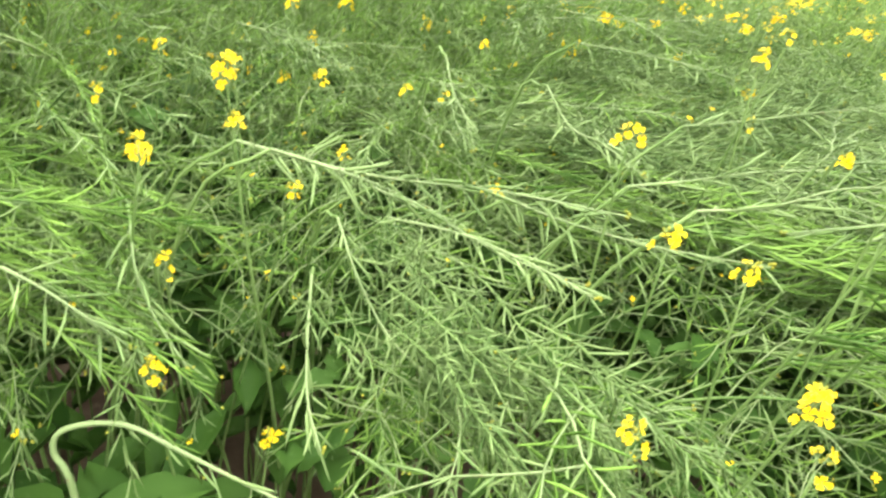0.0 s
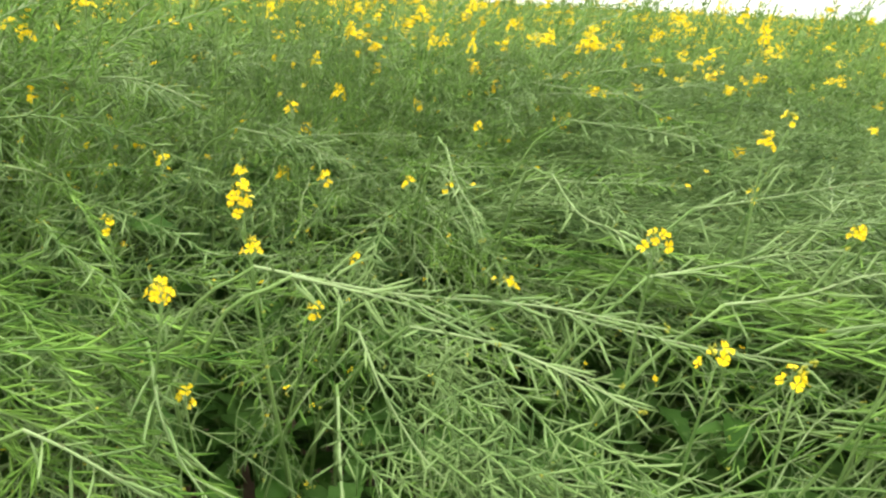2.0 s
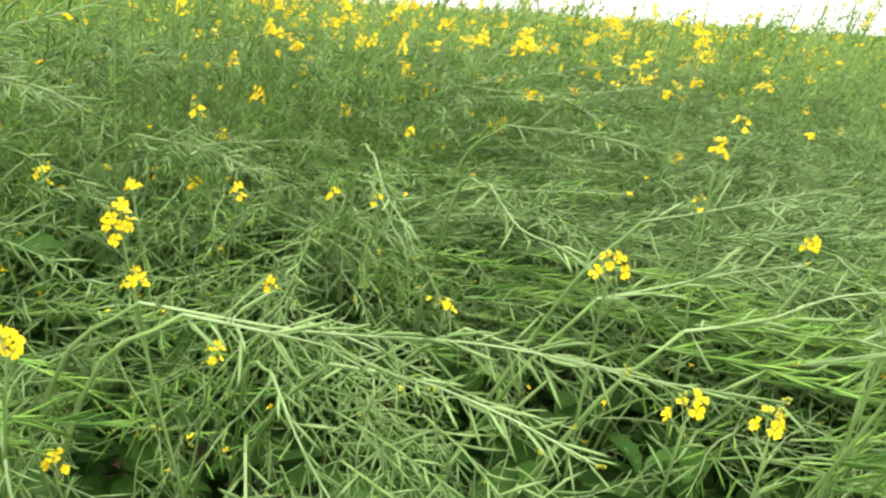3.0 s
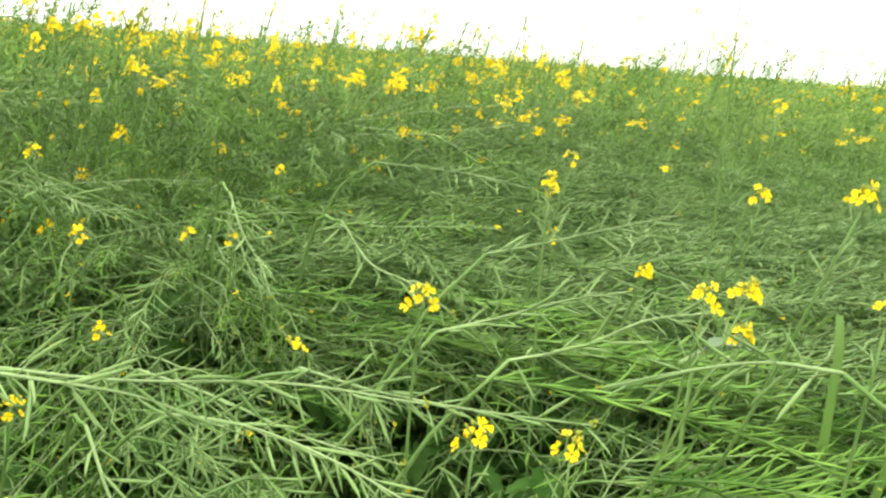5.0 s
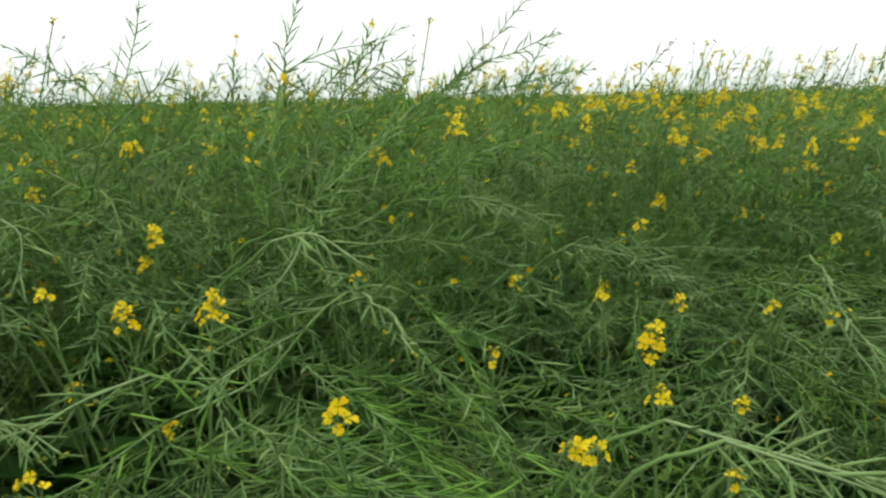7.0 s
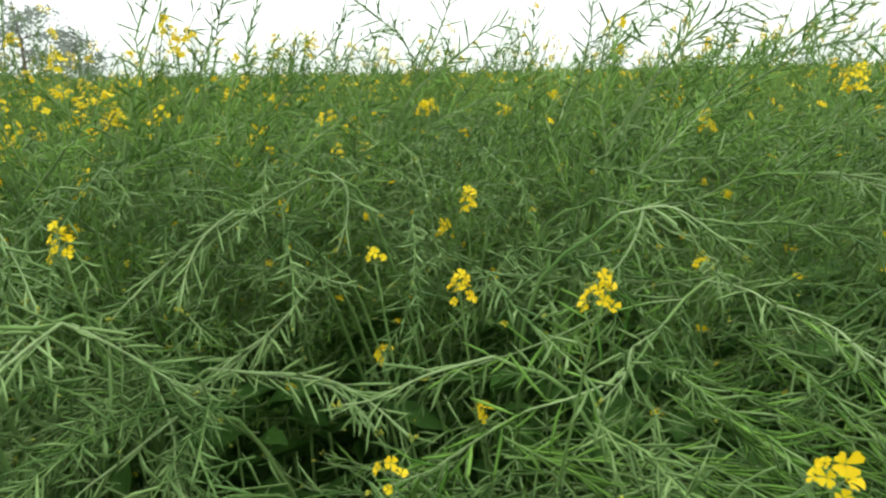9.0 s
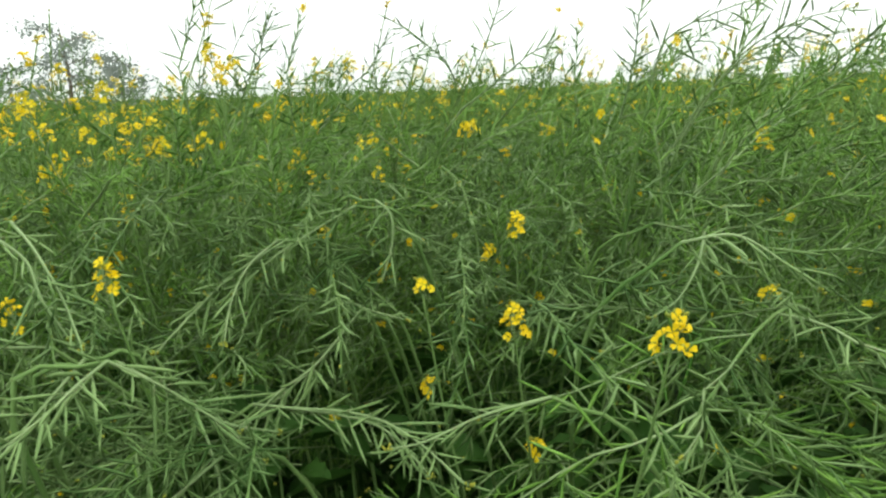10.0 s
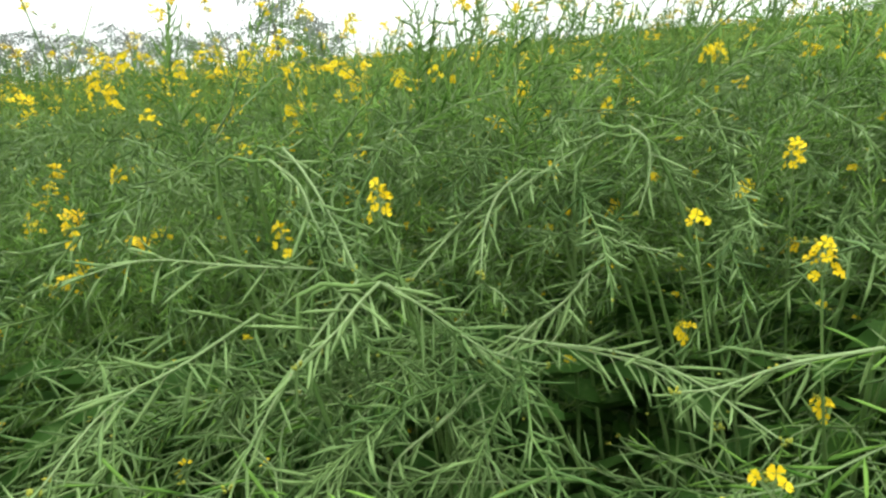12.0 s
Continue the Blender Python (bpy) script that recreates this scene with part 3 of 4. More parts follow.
def make_far_crop():
    r = random.Random(31)
    g = Geo()

    def tuft(x, y, s, yellow):
        z0 = land(x, y) + 1.3
        h = r.uniform(0.2, 0.5) * (r.uniform(1.1, 1.5) if r.random() < 0.28 else 1) * (0.9 + 0.08 * s)
        lean = Vector((0.35 + r.uniform(-.3, .3), 0.25 + r.uniform(-.3, .3), 1)).normalized()
        foot, tip = Vector((x, y, z0)), Vector((x, y, z0)) + lean * h
        w = 0.0026 * s
        i = len(g.v)
        g.v += [foot + Vector((w, 0, 0)), foot + Vector((-w, w, 0)), foot + Vector((0, -w, 0)), tip]
        g.f += [(i, i + 1, i + 3), (i + 1, i + 2, i + 3), (i + 2, i, i + 3)]
        g.m += [0] * 3
        for k in range(7):
            p = foot.lerp(tip, r.uniform(0.15, 1))
            t = r.uniform(0, 6.3)
            d = Vector((math.cos(t) * 0.8, math.sin(t) * 0.8, r.uniform(0.1, 0.9))) * (0.07 * s ** 0.5)
            q = d.orthogonal().normalized() * 0.0032 * s
            i = len(g.v)
            g.v += [p + q, p - q, p + d]
            g.f.append((i, i + 1, i + 2))
            g.m.append(0)
        if yellow and h < 0.6:
            for k in range(3):
                g.blob(tip + Vector((r.uniform(-1, 1), r.uniform(-1, 1), r.uniform(-1, 0.5))) * 0.02 * s ** 0.5, 0.0085 * s ** 0.6, 0.008 * s ** 0.6, 1)

    for near, far, count, s in ((4.4, 8, 9500, 1.2), (8, 15, 8500, 1.7), (15, 34, 6200, 2.9), (34, 80, 4200, 5.6), (80, 115, 1500, 9.0)):
        for k in range(count):
            d = math.sqrt(r.uniform(near * near, far * far))
            az = radians(r.uniform(-44, 124))
            x, y = EYE.x - d * math.sin(az), EYE.y + d * math.cos(az)
            patch = noise.noise((x * 0.35, y * 0.35, 5.0))
            if k % 3 == 0:
                turn = radians(r.uniform(118, 322))
                tuft(EYE.x - d * math.sin(turn), EYE.y + d * math.cos(turn), s, r.random() < 0.1)
            tuft(x, y, s, r.random() < (0.1 + flowery(x, y)) * (0.6 + 0.8 * max(0, patch)))
    tagged(new("mustard_crop", g.mesh("mustard_crop", [CROP, PETAL])), "distant green mustard crop with scattered yellow flowers", "crop", kind="stuff")

    # the closed green under the crop's loose tips; dark tones imitate shaded gaps
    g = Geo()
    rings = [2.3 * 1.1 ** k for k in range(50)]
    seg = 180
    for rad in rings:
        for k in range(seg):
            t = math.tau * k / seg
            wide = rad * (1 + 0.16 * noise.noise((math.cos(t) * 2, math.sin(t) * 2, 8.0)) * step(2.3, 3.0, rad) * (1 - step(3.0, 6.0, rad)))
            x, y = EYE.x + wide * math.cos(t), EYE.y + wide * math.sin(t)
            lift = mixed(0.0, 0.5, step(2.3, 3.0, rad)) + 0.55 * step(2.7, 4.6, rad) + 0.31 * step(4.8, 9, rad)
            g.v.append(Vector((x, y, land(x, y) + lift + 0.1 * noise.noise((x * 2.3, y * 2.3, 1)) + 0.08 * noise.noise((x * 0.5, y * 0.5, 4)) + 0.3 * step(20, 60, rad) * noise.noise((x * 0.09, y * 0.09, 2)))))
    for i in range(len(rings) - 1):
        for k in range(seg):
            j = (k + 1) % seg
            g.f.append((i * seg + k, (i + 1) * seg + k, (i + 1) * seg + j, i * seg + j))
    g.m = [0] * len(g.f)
    tagged(new("crop_canopy", g.mesh("crop_canopy", [CANOPY_SHADE])), "far crop as a dark green sheet with the shade between plants in its colour", "crop", kind="stuff")


make_far_crop()


# ---- trees at the field's edge ----
def make_tree(x, y, height, spread, seed, label, leaves=110):
    r = random.Random(seed)
    z = land(x, y)
    root = thing("tree", label, "tree", "trees at the field's edge")
    root.location = (x, y, z)
    g, c = Geo(), Geo()
    trunk = smooth_line([(0, 0, 0), (0.03 * height, 0, 0.25 * height), (-0.02 * height, 0.02 * height, 0.6 * height), (0.02 * height, 0, 0.95 * height)], 4)
    g.tube(trunk, [mixed(0.028, 0.004, i / (len(trunk) - 1)) * height for i in range(len(trunk))], 7, 0)
    for k in range(16):
        p, d = at_line(trunk, mixed(0.18, 0.98, k / 16))
        t = k * 2.4 + r.uniform(-.4, .4)
        e = p + Vector((math.cos(t) * spread, math.sin(t) * spread, height * r.uniform(0.02, 0.16))) * mixed(1.0, 0.45, k / 16) * r.uniform(0.6, 1.1)
        mid = p.lerp(e, 0.5) + Vector((0, 0, 0.03 * height))
        limb = smooth_line([p, mid, e], 3)
        g.tube(limb, [mixed(0.008, 0.0015, i / (len(limb) - 1)) * height for i in range(len(limb))], 4, 0)
        for j in range(leaves):
            s = r.uniform(0.25, 1.05)
            q = p.lerp(e, min(s, 1)) + Vector((r.gauss(0, 1), r.gauss(0, 1), r.gauss(0.1, 0.7))) * 0.055 * height
            a = Vector((r.uniform(-1, 1), r.uniform(-1, 1), r.uniform(-1, 1))).normalized() * 0.016 * height
            b = a.orthogonal().normalized() * 0.009 * height
            i = len(c.v)
            c.v += [q - a, q + b + Vector((0, 0, .003 * height)), q + a, q - b]
            c.f.append((i, i + 1, i + 2, i + 3))
            c.m.append(0)
    part("trunk", g.mesh("trunk", [BARK]), root)
    part("crown", c.mesh("crown", [HAZED_LEAF], False), root)
    return root


def polar(az, d):
    return EYE.x - d * math.sin(radians(az)), EYE.y + d * math.cos(radians(az))


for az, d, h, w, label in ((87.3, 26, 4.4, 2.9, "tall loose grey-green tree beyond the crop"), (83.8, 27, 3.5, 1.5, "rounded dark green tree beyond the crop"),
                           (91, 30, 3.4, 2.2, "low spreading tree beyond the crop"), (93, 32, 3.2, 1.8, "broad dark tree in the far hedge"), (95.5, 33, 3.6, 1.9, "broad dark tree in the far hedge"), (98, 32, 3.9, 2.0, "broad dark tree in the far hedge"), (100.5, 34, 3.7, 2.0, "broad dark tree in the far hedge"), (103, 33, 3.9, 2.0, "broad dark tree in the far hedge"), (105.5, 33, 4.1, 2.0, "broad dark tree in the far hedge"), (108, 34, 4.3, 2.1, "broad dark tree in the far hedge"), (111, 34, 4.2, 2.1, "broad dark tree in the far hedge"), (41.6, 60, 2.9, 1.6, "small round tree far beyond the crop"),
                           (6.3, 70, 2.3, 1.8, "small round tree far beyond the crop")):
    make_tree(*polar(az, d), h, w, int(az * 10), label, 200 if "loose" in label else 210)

# ---- mustard plants of the crop, from the nearest outwards ----
LODGED = [lodged_plant(300 + k, "lodged mustard plant with glaucous stems and long green pods") for k in range(9)]
STANDING = [upright_plant(330 + k, "standing mustard plant with green pods and a yellow flower head" if k in (1, 5) else "standing mustard plant with slender green pods", (0, 1, 0, 0, 0, 1, 0)[k],
                          rnd.uniform(0.15, 0.35)) for k in range(7)]
TEMPLATES = LODGED + STANDING
CROP_UP = [plain_plant(360 + k, 0) for k in range(6)]
CROP_YELLOW = [plain_plant(370 + k, (2, 3, 4, 2, 3)[k]) for k in range(5)]
THIN_UP = [plain_plant(360 + k, 0, False, True) for k in range(6)]
THIN_YELLOW = [plain_plant(370 + k, (1, 2, 3, 1, 2)[k], False, True) for k in range(5)]
CROP_LOW = [plain_plant(380 + k, 0, True, False, 5) for k in range(5)]
THIN_LOW = [plain_plant(380 + k, 0, True, True, 5) for k in range(5)]
RACEME = [raceme(390 + k, rnd.uniform(0.26, 0.42), rnd.uniform(0.04, 0.16), rnd.uniform(0.1, 0.26)) for k in range(9)]
FAR_RACEME = [raceme(390 + k, rnd.uniform(0.26, 0.42), rnd.uniform(0.04, 0.16), rnd.uniform(0.1, 0.26), None) for k in range(9)]
COMBED = [raceme(440 + k, rnd.uniform(0.34, 0.5), rnd.uniform(0.02, 0.1), rnd.uniform(0.04, 0.16), False, Vector((0, rnd.uniform(0.15, 0.4), rnd.uniform(0.02, 0.16)))) for k in range(8)]
FAR_COMBED = [raceme(440 + k, rnd.uniform(0.34, 0.5), rnd.uniform(0.02, 0.1), rnd.uniform(0.04, 0.16), None, Vector((0, rnd.uniform(0.15, 0.4), rnd.uniform(0.02, 0.16)))) for k in range(8)]
SPARSE = [skyline_sprig(420 + k, (0, 2, 1, 1, 0)[k], True) for k in range(5)]
SPRIG = [skyline_sprig(410 + k, (0, 1, 1, 0, 2, 1)[k]) for k in range(6)]
SLIM = [skyline_sprig(460 + k, (0, 1, 0, 1, 0, 2)[k], False, True) for k in range(6)]
WIND = math.atan2(0.55, 0.8)
TALL = [(-0.92, 1.36, 1.06), (-0.86, 1.5, 1.09), (-0.95, 1.6, 1.08), (-0.8, 1.66, 1.05), (-1.42, 0.8, 1.12), (-1.5, 0.92, 1.08), (-1.58, 1.05, 1.1), (-1.72, 1.28, 1.07), (-1.85, 1.42, 1.08), (-1.35, 1.0, 1.02),
        (-0.7, 2.4, 1.08), (-0.4, 2.45, 1.1), (-0.1, 2.6, 1.07), (0.25, 2.7, 1.1), (-1.0, 2.2, 1.06), (-1.25, 1.9, 1.08)]

# plants that the wind leans over as one sheaf
SHEAF = [(-1.6, 1.4, 1.25, 0.2), (-1.52, 1.5, 1.28, 0.22), (-1.45, 1.36, 1.2, 0.18), (-1.66, 1.5, 1.26, 0.24), (-1.5, 1.62, 1.25, 0.2), (-1.4, 1.5, 1.23, 0.16), (-1.3, 1.4, 1.18, 0.2), (-1.2, 1.46, 1.17, 0.22), (-1.15, 1.6, 1.17, 0.24),
         (-1.75, 0.7, 1.16, 0.1), (-1.62, 0.62, 1.18, 0.08), (-1.85, 0.85, 1.16, 0.12)]

# sprays that lie over the edge of the hollow
SPRAYS = [(-0.5, 0.95, 1.24), (-0.55, 1.1, 1.26), (-0.42, 1.12, 1.25), (-0.38, 0.92, 1.22), (-0.5, 1.25, 1.3), (-0.62, 0.86, 1.22)]


def set_plants():
    """Plants on a jittered grid: beaten down in the hollow, standing round it; those further off are one mesh."""
    r = random.Random(41)
    used = set()

    def put(kind, x, y, turn, size, tilt=0.0):
        tpl = r.choice(kind)
        m = Matrix.Translation((x, y, land(x, y))) @ Matrix.Rotation(turn, 4, "Z") @ Matrix.Rotation(tilt, 4, "Y") @ Matrix.Scale(size, 4)
        if tpl in used:
            copy_thing(tpl, m)
        else:
            used.add(tpl)
            tpl.matrix_basis = m

    cell = 0.15
    for i in range(-20, 30):
        for j in range(-12, 24):
            x, y = EYE.x + (i + r.uniform(-.5, .5)) * cell - 1.0, EYE.y + (j + r.uniform(-.5, .5)) * cell + 0.4
            d = math.hypot(x - EYE.x, y - EYE.y)
            az = azimuth(x, y)
            if d > 2.2 or not -48 < az < 125 or off_path(x, y) < 0.4:
                continue
            h = canopy(x, y)
            if h + r.gauss(0, 0.03) < 1.47:
                f = flow(x, y) + r.gauss(0, 0.35)
                size = min(1.2, max(0.86, (h + r.uniform(-0.14, 0.0)) / 1.30))
                reach = 0.66 * size
                bx, by = x - math.cos(f) * reach, y - math.sin(f) * reach
                if off_path(bx, by) > 0.3 and not any(in_gap(mixed(bx, x, k), mixed(by, y, k), 0.82) for k in (0.75, 0.9, 1.05, 1.2, 1.35)):
                    put(LODGED, bx, by, f, size)
            elif off_path(x, y) > 0.8 and not in_gap(x, y, 1.35) and math.hypot(x + 0.12, y - 0.5) > 1.2 and r.random() < 0.85:
                tall = r.uniform(0.0, 0.26) if r.random() < 0.42 else 0.0
                put(STANDING, x - 0.1, y - 0.05, WIND + r.gauss(0, 0.6), (h + r.uniform(-0.16, 0.06) + tall) / 1.60)
    for x, y, size in TALL:
        put(STANDING[:1] + STANDING[2:5], x, y, WIND + r.gauss(0, 0.25), size)
    for x, y, size, tilt in SHEAF:
        put(STANDING[:1] + STANDING[2:5], x, y, WIND + r.gauss(0, 0.2), size, tilt)
    for tpl in TEMPLATES:
        if tpl not in used:
            for o in (*tpl.children_recursive, tpl):
                bpy.data.objects.remove(o)

    kinds = {id(g): (np.array([tuple(v) for v in g.v]), g.f, g.m) for g in CROP_UP + CROP_YELLOW + CROP_LOW + THIN_UP + THIN_YELLOW + THIN_LOW + RACEME + FAR_RACEME + COMBED + FAR_COMBED + SPARSE + SPRIG + SLIM}
    verts, faces, mats = [], [], []

    def put_far(kind, x, y, turn, size, lift=0.0):
        v, f, m = kinds[id(kind)]
        count = sum(len(one) for one in verts[-1:]) + (starts[-1] if starts else 0)
        starts.append(count)
        c, q = math.cos(turn) * size, math.sin(turn) * size
        verts.append(v @ np.array(((c, q, 0), (-q, c, 0), (0, 0, size))) + (x, y, land(x, y) + lift))
        faces.extend([tuple(k + count for k in one) for one in f])
        mats.extend(m)

    starts = []
    cell = 0.18
    for i in range(-30, 31):
        for j in range(-14, 31):
            x, y = EYE.x + (i + r.uniform(-.5, .5)) * cell, EYE.y + (j + r.uniform(-.5, .5)) * cell
            d = math.hypot(x - EYE.x, y - EYE.y)
            if not 1.95 < d < 5.0 or not -40 < azimuth(x, y) < 118 or r.random() < 0.2 + 0.4 * step(2.8, 5, d):
                continue
            h = canopy(x, y)
            if h + r.gauss(0, 0.04) < 1.46:
                put_far(r.choice(THIN_LOW if d > 2.3 else CROP_LOW), x - 0.4, y + r.uniform(-.1, .1), flow(x, y) + r.gauss(0, 0.5), (h + r.uniform(-0.16, -0.02)) / 1.2)
                kind, x, turn, size = r.choice(THIN_LOW if d > 2.3 else CROP_LOW), x - 0.5, flow(x, y) + r.gauss(0, 0.4), (h + r.uniform(-0.16, -0.02)) / 1.2
            else:
                tall = r.uniform(0.0, 0.3) if r.random() < 0.3 else 0.0
                thin = d > 2.8
                yellow = r.random() < flowery(x, y) * 1.6
                kind, turn, size = r.choice((THIN_YELLOW if thin else CROP_YELLOW) if yellow else (THIN_UP if thin else CROP_UP)), WIND + r.gauss(0, 0.7), (h + r.uniform(-0.16, 0.08) + tall) / 1.56
            put_far(kind, x, y, turn, size)
    for k in range(1800):
        d, az = math.sqrt(r.uniform(1.05, 3.9 ** 2)), radians(r.uniform(-38, 116))
        x, y = EYE.x - d * math.sin(az), EYE.y + d * math.cos(az)
        h = canopy(x, y)
        beaten = h < 1.46
        if off_path(x, y) < 0.75 or in_gap(x, y, 1.1 if x < -0.2 else 1.5) or (y < 1.62 and beaten and x > -0.2) or r.random() < 0.25 * step(2, 3.9, d):
            continue
        turn = (flow(x, y) if beaten else mixed(WIND, -1.0, r.random() * 0.9)) + r.gauss(0, 0.5)
        if x > -0.25 and not lies_clear(x, y, turn):
            continue
        put_far(r.choice(RACEME if d < 1.5 else FAR_RACEME), x, y, turn, r.uniform(0.85, 1.15), h + (r.uniform(-0.1, 0.02) if beaten else r.uniform(-0.24, 0.02)))
    # the wind has combed the sprays of the open side one way
    for k in range(640):
        x, y = r.uniform(0.15, 2.5), r.uniform(1.36, 3.0)
        d = math.hypot(x - EYE.x, y - EYE.y)
        h = canopy(x, y)
        if h > 1.5 or any(in_gap(x + k, y, 1.15) for k in (-0.1, 0.0, 0.1, 0.2)) or off_path(x, y) < 0.62 or r.random() > step(0.1, 0.5, x):
            continue
        put_far(r.choice(COMBED if d < 1.4 else FAR_COMBED), x - 0.2, y, 0.05 + 0.5 * (flow(x, y) - 0.1) + r.gauss(0, 0.16), r.uniform(0.85, 1.15), h + r.uniform(-0.1, 0.03))
    for k in range(110):
        x, y = r.uniform(-0.42, 0.08), r.uniform(0.98, 1.5)
        turn = r.gauss(mixed(-0.1, -1.1, step(-0.25, 0.0, x)), 0.42)
        if off_path(x, y) > 0.42 and lies_clear(x - 0.12, y, turn):
            put_far(r.choice(COMBED + RACEME), x - 0.12, y, turn, r.uniform(0.75, 1.05), min(canopy(x, y), 1.4) + r.uniform(-0.12, 0.02))
    for k in range(80):
        x, y = r.uniform(0.1, 0.62), r.uniform(1.08, 1.4)
        turn = r.gauss(mixed(-0.95, -0.15, step(0.2, 0.75, x)), 0.42)
        if lies_clear(x - 0.1, y + 0.1, turn):
            put_far(r.choice(RACEME), x - 0.1, y + 0.1, turn, r.uniform(0.75, 1.05), r.uniform(1.16, 1.27))
    for k in range(50):
        x, y = r.uniform(-1.0, -0.58), r.uniform(0.12, 0.68)
        put_far(r.choice(RACEME), x - 0.1, y + 0.1, r.gauss(-0.8, 0.55), r.uniform(0.75, 1.05), r.uniform(1.22, 1.38))
    for x, y, lift in SPRAYS:
        for k in range(4):
            put_far(r.choice(RACEME), x + r.uniform(-.1, .1), y + r.uniform(-.1, .1), flow(x, y) + r.gauss(0, 0.5), r.uniform(0.8, 1.1), lift + r.uniform(-0.06, 0.04))
    for k in range(240):
        d, az = r.uniform(1.9, 5.6), radians(r.uniform(-38, 116))
        x, y = EYE.x - d * math.sin(az), EYE.y + d * math.cos(az)
        if canopy(x, y) < 1.44:
            continue
        put_far(r.choice(SPRIG + SLIM + SLIM if d < 3.4 else SPARSE), x, y, WIND + r.gauss(0, 0.5), r.uniform(0.82, 0.94) if r.random() < 0.75 else r.uniform(0.94, 1.02))
    for k in range(480):
        d, az = r.uniform(4.4, 8.5), radians(r.uniform(-38, 116))
        x, y = EYE.x - d * math.sin(az), EYE.y + d * math.cos(az)
        put_far(r.choice(SPARSE), x, y, WIND + r.gauss(0, 0.5), 0.97 + 0.1 * noise.noise((x * 0.9, y * 0.9, 2.0)) + r.uniform(-0.03, 0.05))
    for k in range(28):
        d, az = r.uniform(2.2, 3.4), radians(r.uniform(-24, 40))
        put_far(r.choice(SLIM), EYE.x - d * math.sin(az), EYE.y + d * math.cos(az), WIND + r.gauss(0, 0.35), r.uniform(0.9, 1.0))
    # the same crop goes on round the back of the trodden spot
    for k in range(330):
        d, az = math.sqrt(r.uniform(1.3 ** 2, 4.4 ** 2)), radians(r.uniform(110, 326))
        x, y = EYE.x - d * math.sin(az), EYE.y + d * math.cos(az)
        if off_path(x, y) > 0.95 + 0.3 * noise.noise((x * 1.5, y * 1.5, 6.0)):
            put_far(r.choice(THIN_LOW if r.random() < 0.5 else THIN_YELLOW if r.random() < 0.2 else THIN_UP), x, y, r.uniform(0, 6.3) if d < 2 else WIND + r.gauss(0, 0.7), r.uniform(0.8, 1.0))
    me = bpy.data.meshes.new("mustard_crop_near")
    me.from_pydata(np.concatenate(verts).tolist(), [], faces)
    for m in (CROP_POD, STEM, BUD, PETAL, LEAF, POD):
        me.materials.append(m)
    me.polygons.foreach_set("material_index", mats)
    me.polygons.foreach_set("use_smooth", [True] * len(faces))
    tagged(new("mustard_crop", me), "dense standing mustard crop with green pods and yellow heads", "crop", kind="stuff")


set_plants()


# ---- plants whose pod branches lie on top, pod by pod ----
def make_pod(seed, size, bend):
    r = random.Random(seed)
    g = Geo()
    x = Vector((1, 0, 0))
    g.tube([Vector((0, 0, 0)), Vector((0.006, 0, 0.001)), Vector((0.012, 0, 0.001))], [0.0008, 0.0007, 0.0009], 4, 1)
    g.spindle(Vector((0.012, 0, 0.001)), x, Vector((0, 0, 1)), size, 0.0022, 5, bend, 0, 2)
    return g.mesh("pod", [POD, STALK])


PODS = [make_pod(700 + k, (0.047, 0.053, 0.043, 0.057, 0.050)[k], (0.16, -0.18, 0.28, 0.05, -0.1)[k]) for k in range(5)]


def hero_plant(*places):
    """A plant whose stem rises from the soil and whose top branch lies along the given places."""
    r = random.Random(int(places[0][0] * 1000 + places[-1][1] * 517))
    p = [Vector(q) for q in places]
    root = thing("mustard_plant", "mustard plant whose long arching branch is set with green pods", "mustard plant", "mustard plants with arching pod branches")
    away = (p[0] - p[1]).normalized()
    base = Vector((p[0].x + away.x * 0.3, p[0].y + max(away.y, 0.1) * 0.3, 0))
    root.location = base
    q = [v - base for v in p]
    me, line = make_stem("stem", [(0, 0, 0), (0.0, 0.0, q[0].z * 0.55), tuple(q[0] + away * 0.12 + Vector((0, 0, -0.13))), tuple(q[0])], 0.005, 0.0021, 6)
    part("stem", me, root)
    g = Geo()
    line = smooth_line(q, 5)
    n = len(line)
    g.tube(line, [mixed(0.0021, 0.0009, i / (n - 1)) for i in range(n)], 5, 0)
    bud_at = line[-1]
    for k in range(6):
        o = Vector((r.uniform(-1, 1), r.uniform(-1, 1), r.uniform(-0.4, 1))) * 0.004
        g.blob(bud_at + o, 0.0016, 0.003, 1, (o + Vector((0, 0, 0.004))).normalized())
    branch = part("pod_branch", g.mesh("pod_branch", [STALK, BUD]), root)
    length = sum((b - a).length for a, b in zip(line, line[1:]))
    count = int(length / 0.0125)
    turn = r.uniform(0, 6)
    for k in range(count):
        s = min(0.99, 0.03 + 0.96 * (k + r.uniform(-.3, .3)) / count) if k else 0.03
        at, d = at_line(line, s)
        turn += 2.4 + r.uniform(-0.5, 0.5)
        a = d.orthogonal().normalized()
        out = a * math.cos(turn) + d.cross(a) * math.sin(turn)
        lean = mixed(1.0, 0.5, s) + r.uniform(-0.42, 0.38)
        way = (d * math.cos(lean) + out * math.sin(lean) + Vector((0, 0, -0.3)) * r.uniform(-0.3, 1.8)).normalized()
        part("pod", r.choice(PODS), branch, Matrix.Translation(at) @ rot_to(way, r.uniform(-3, 3)) @ Matrix.Scale(mixed(1.0, 0.6, step(0.6, 1, s)) * r.uniform(0.6, 1.2), 4))


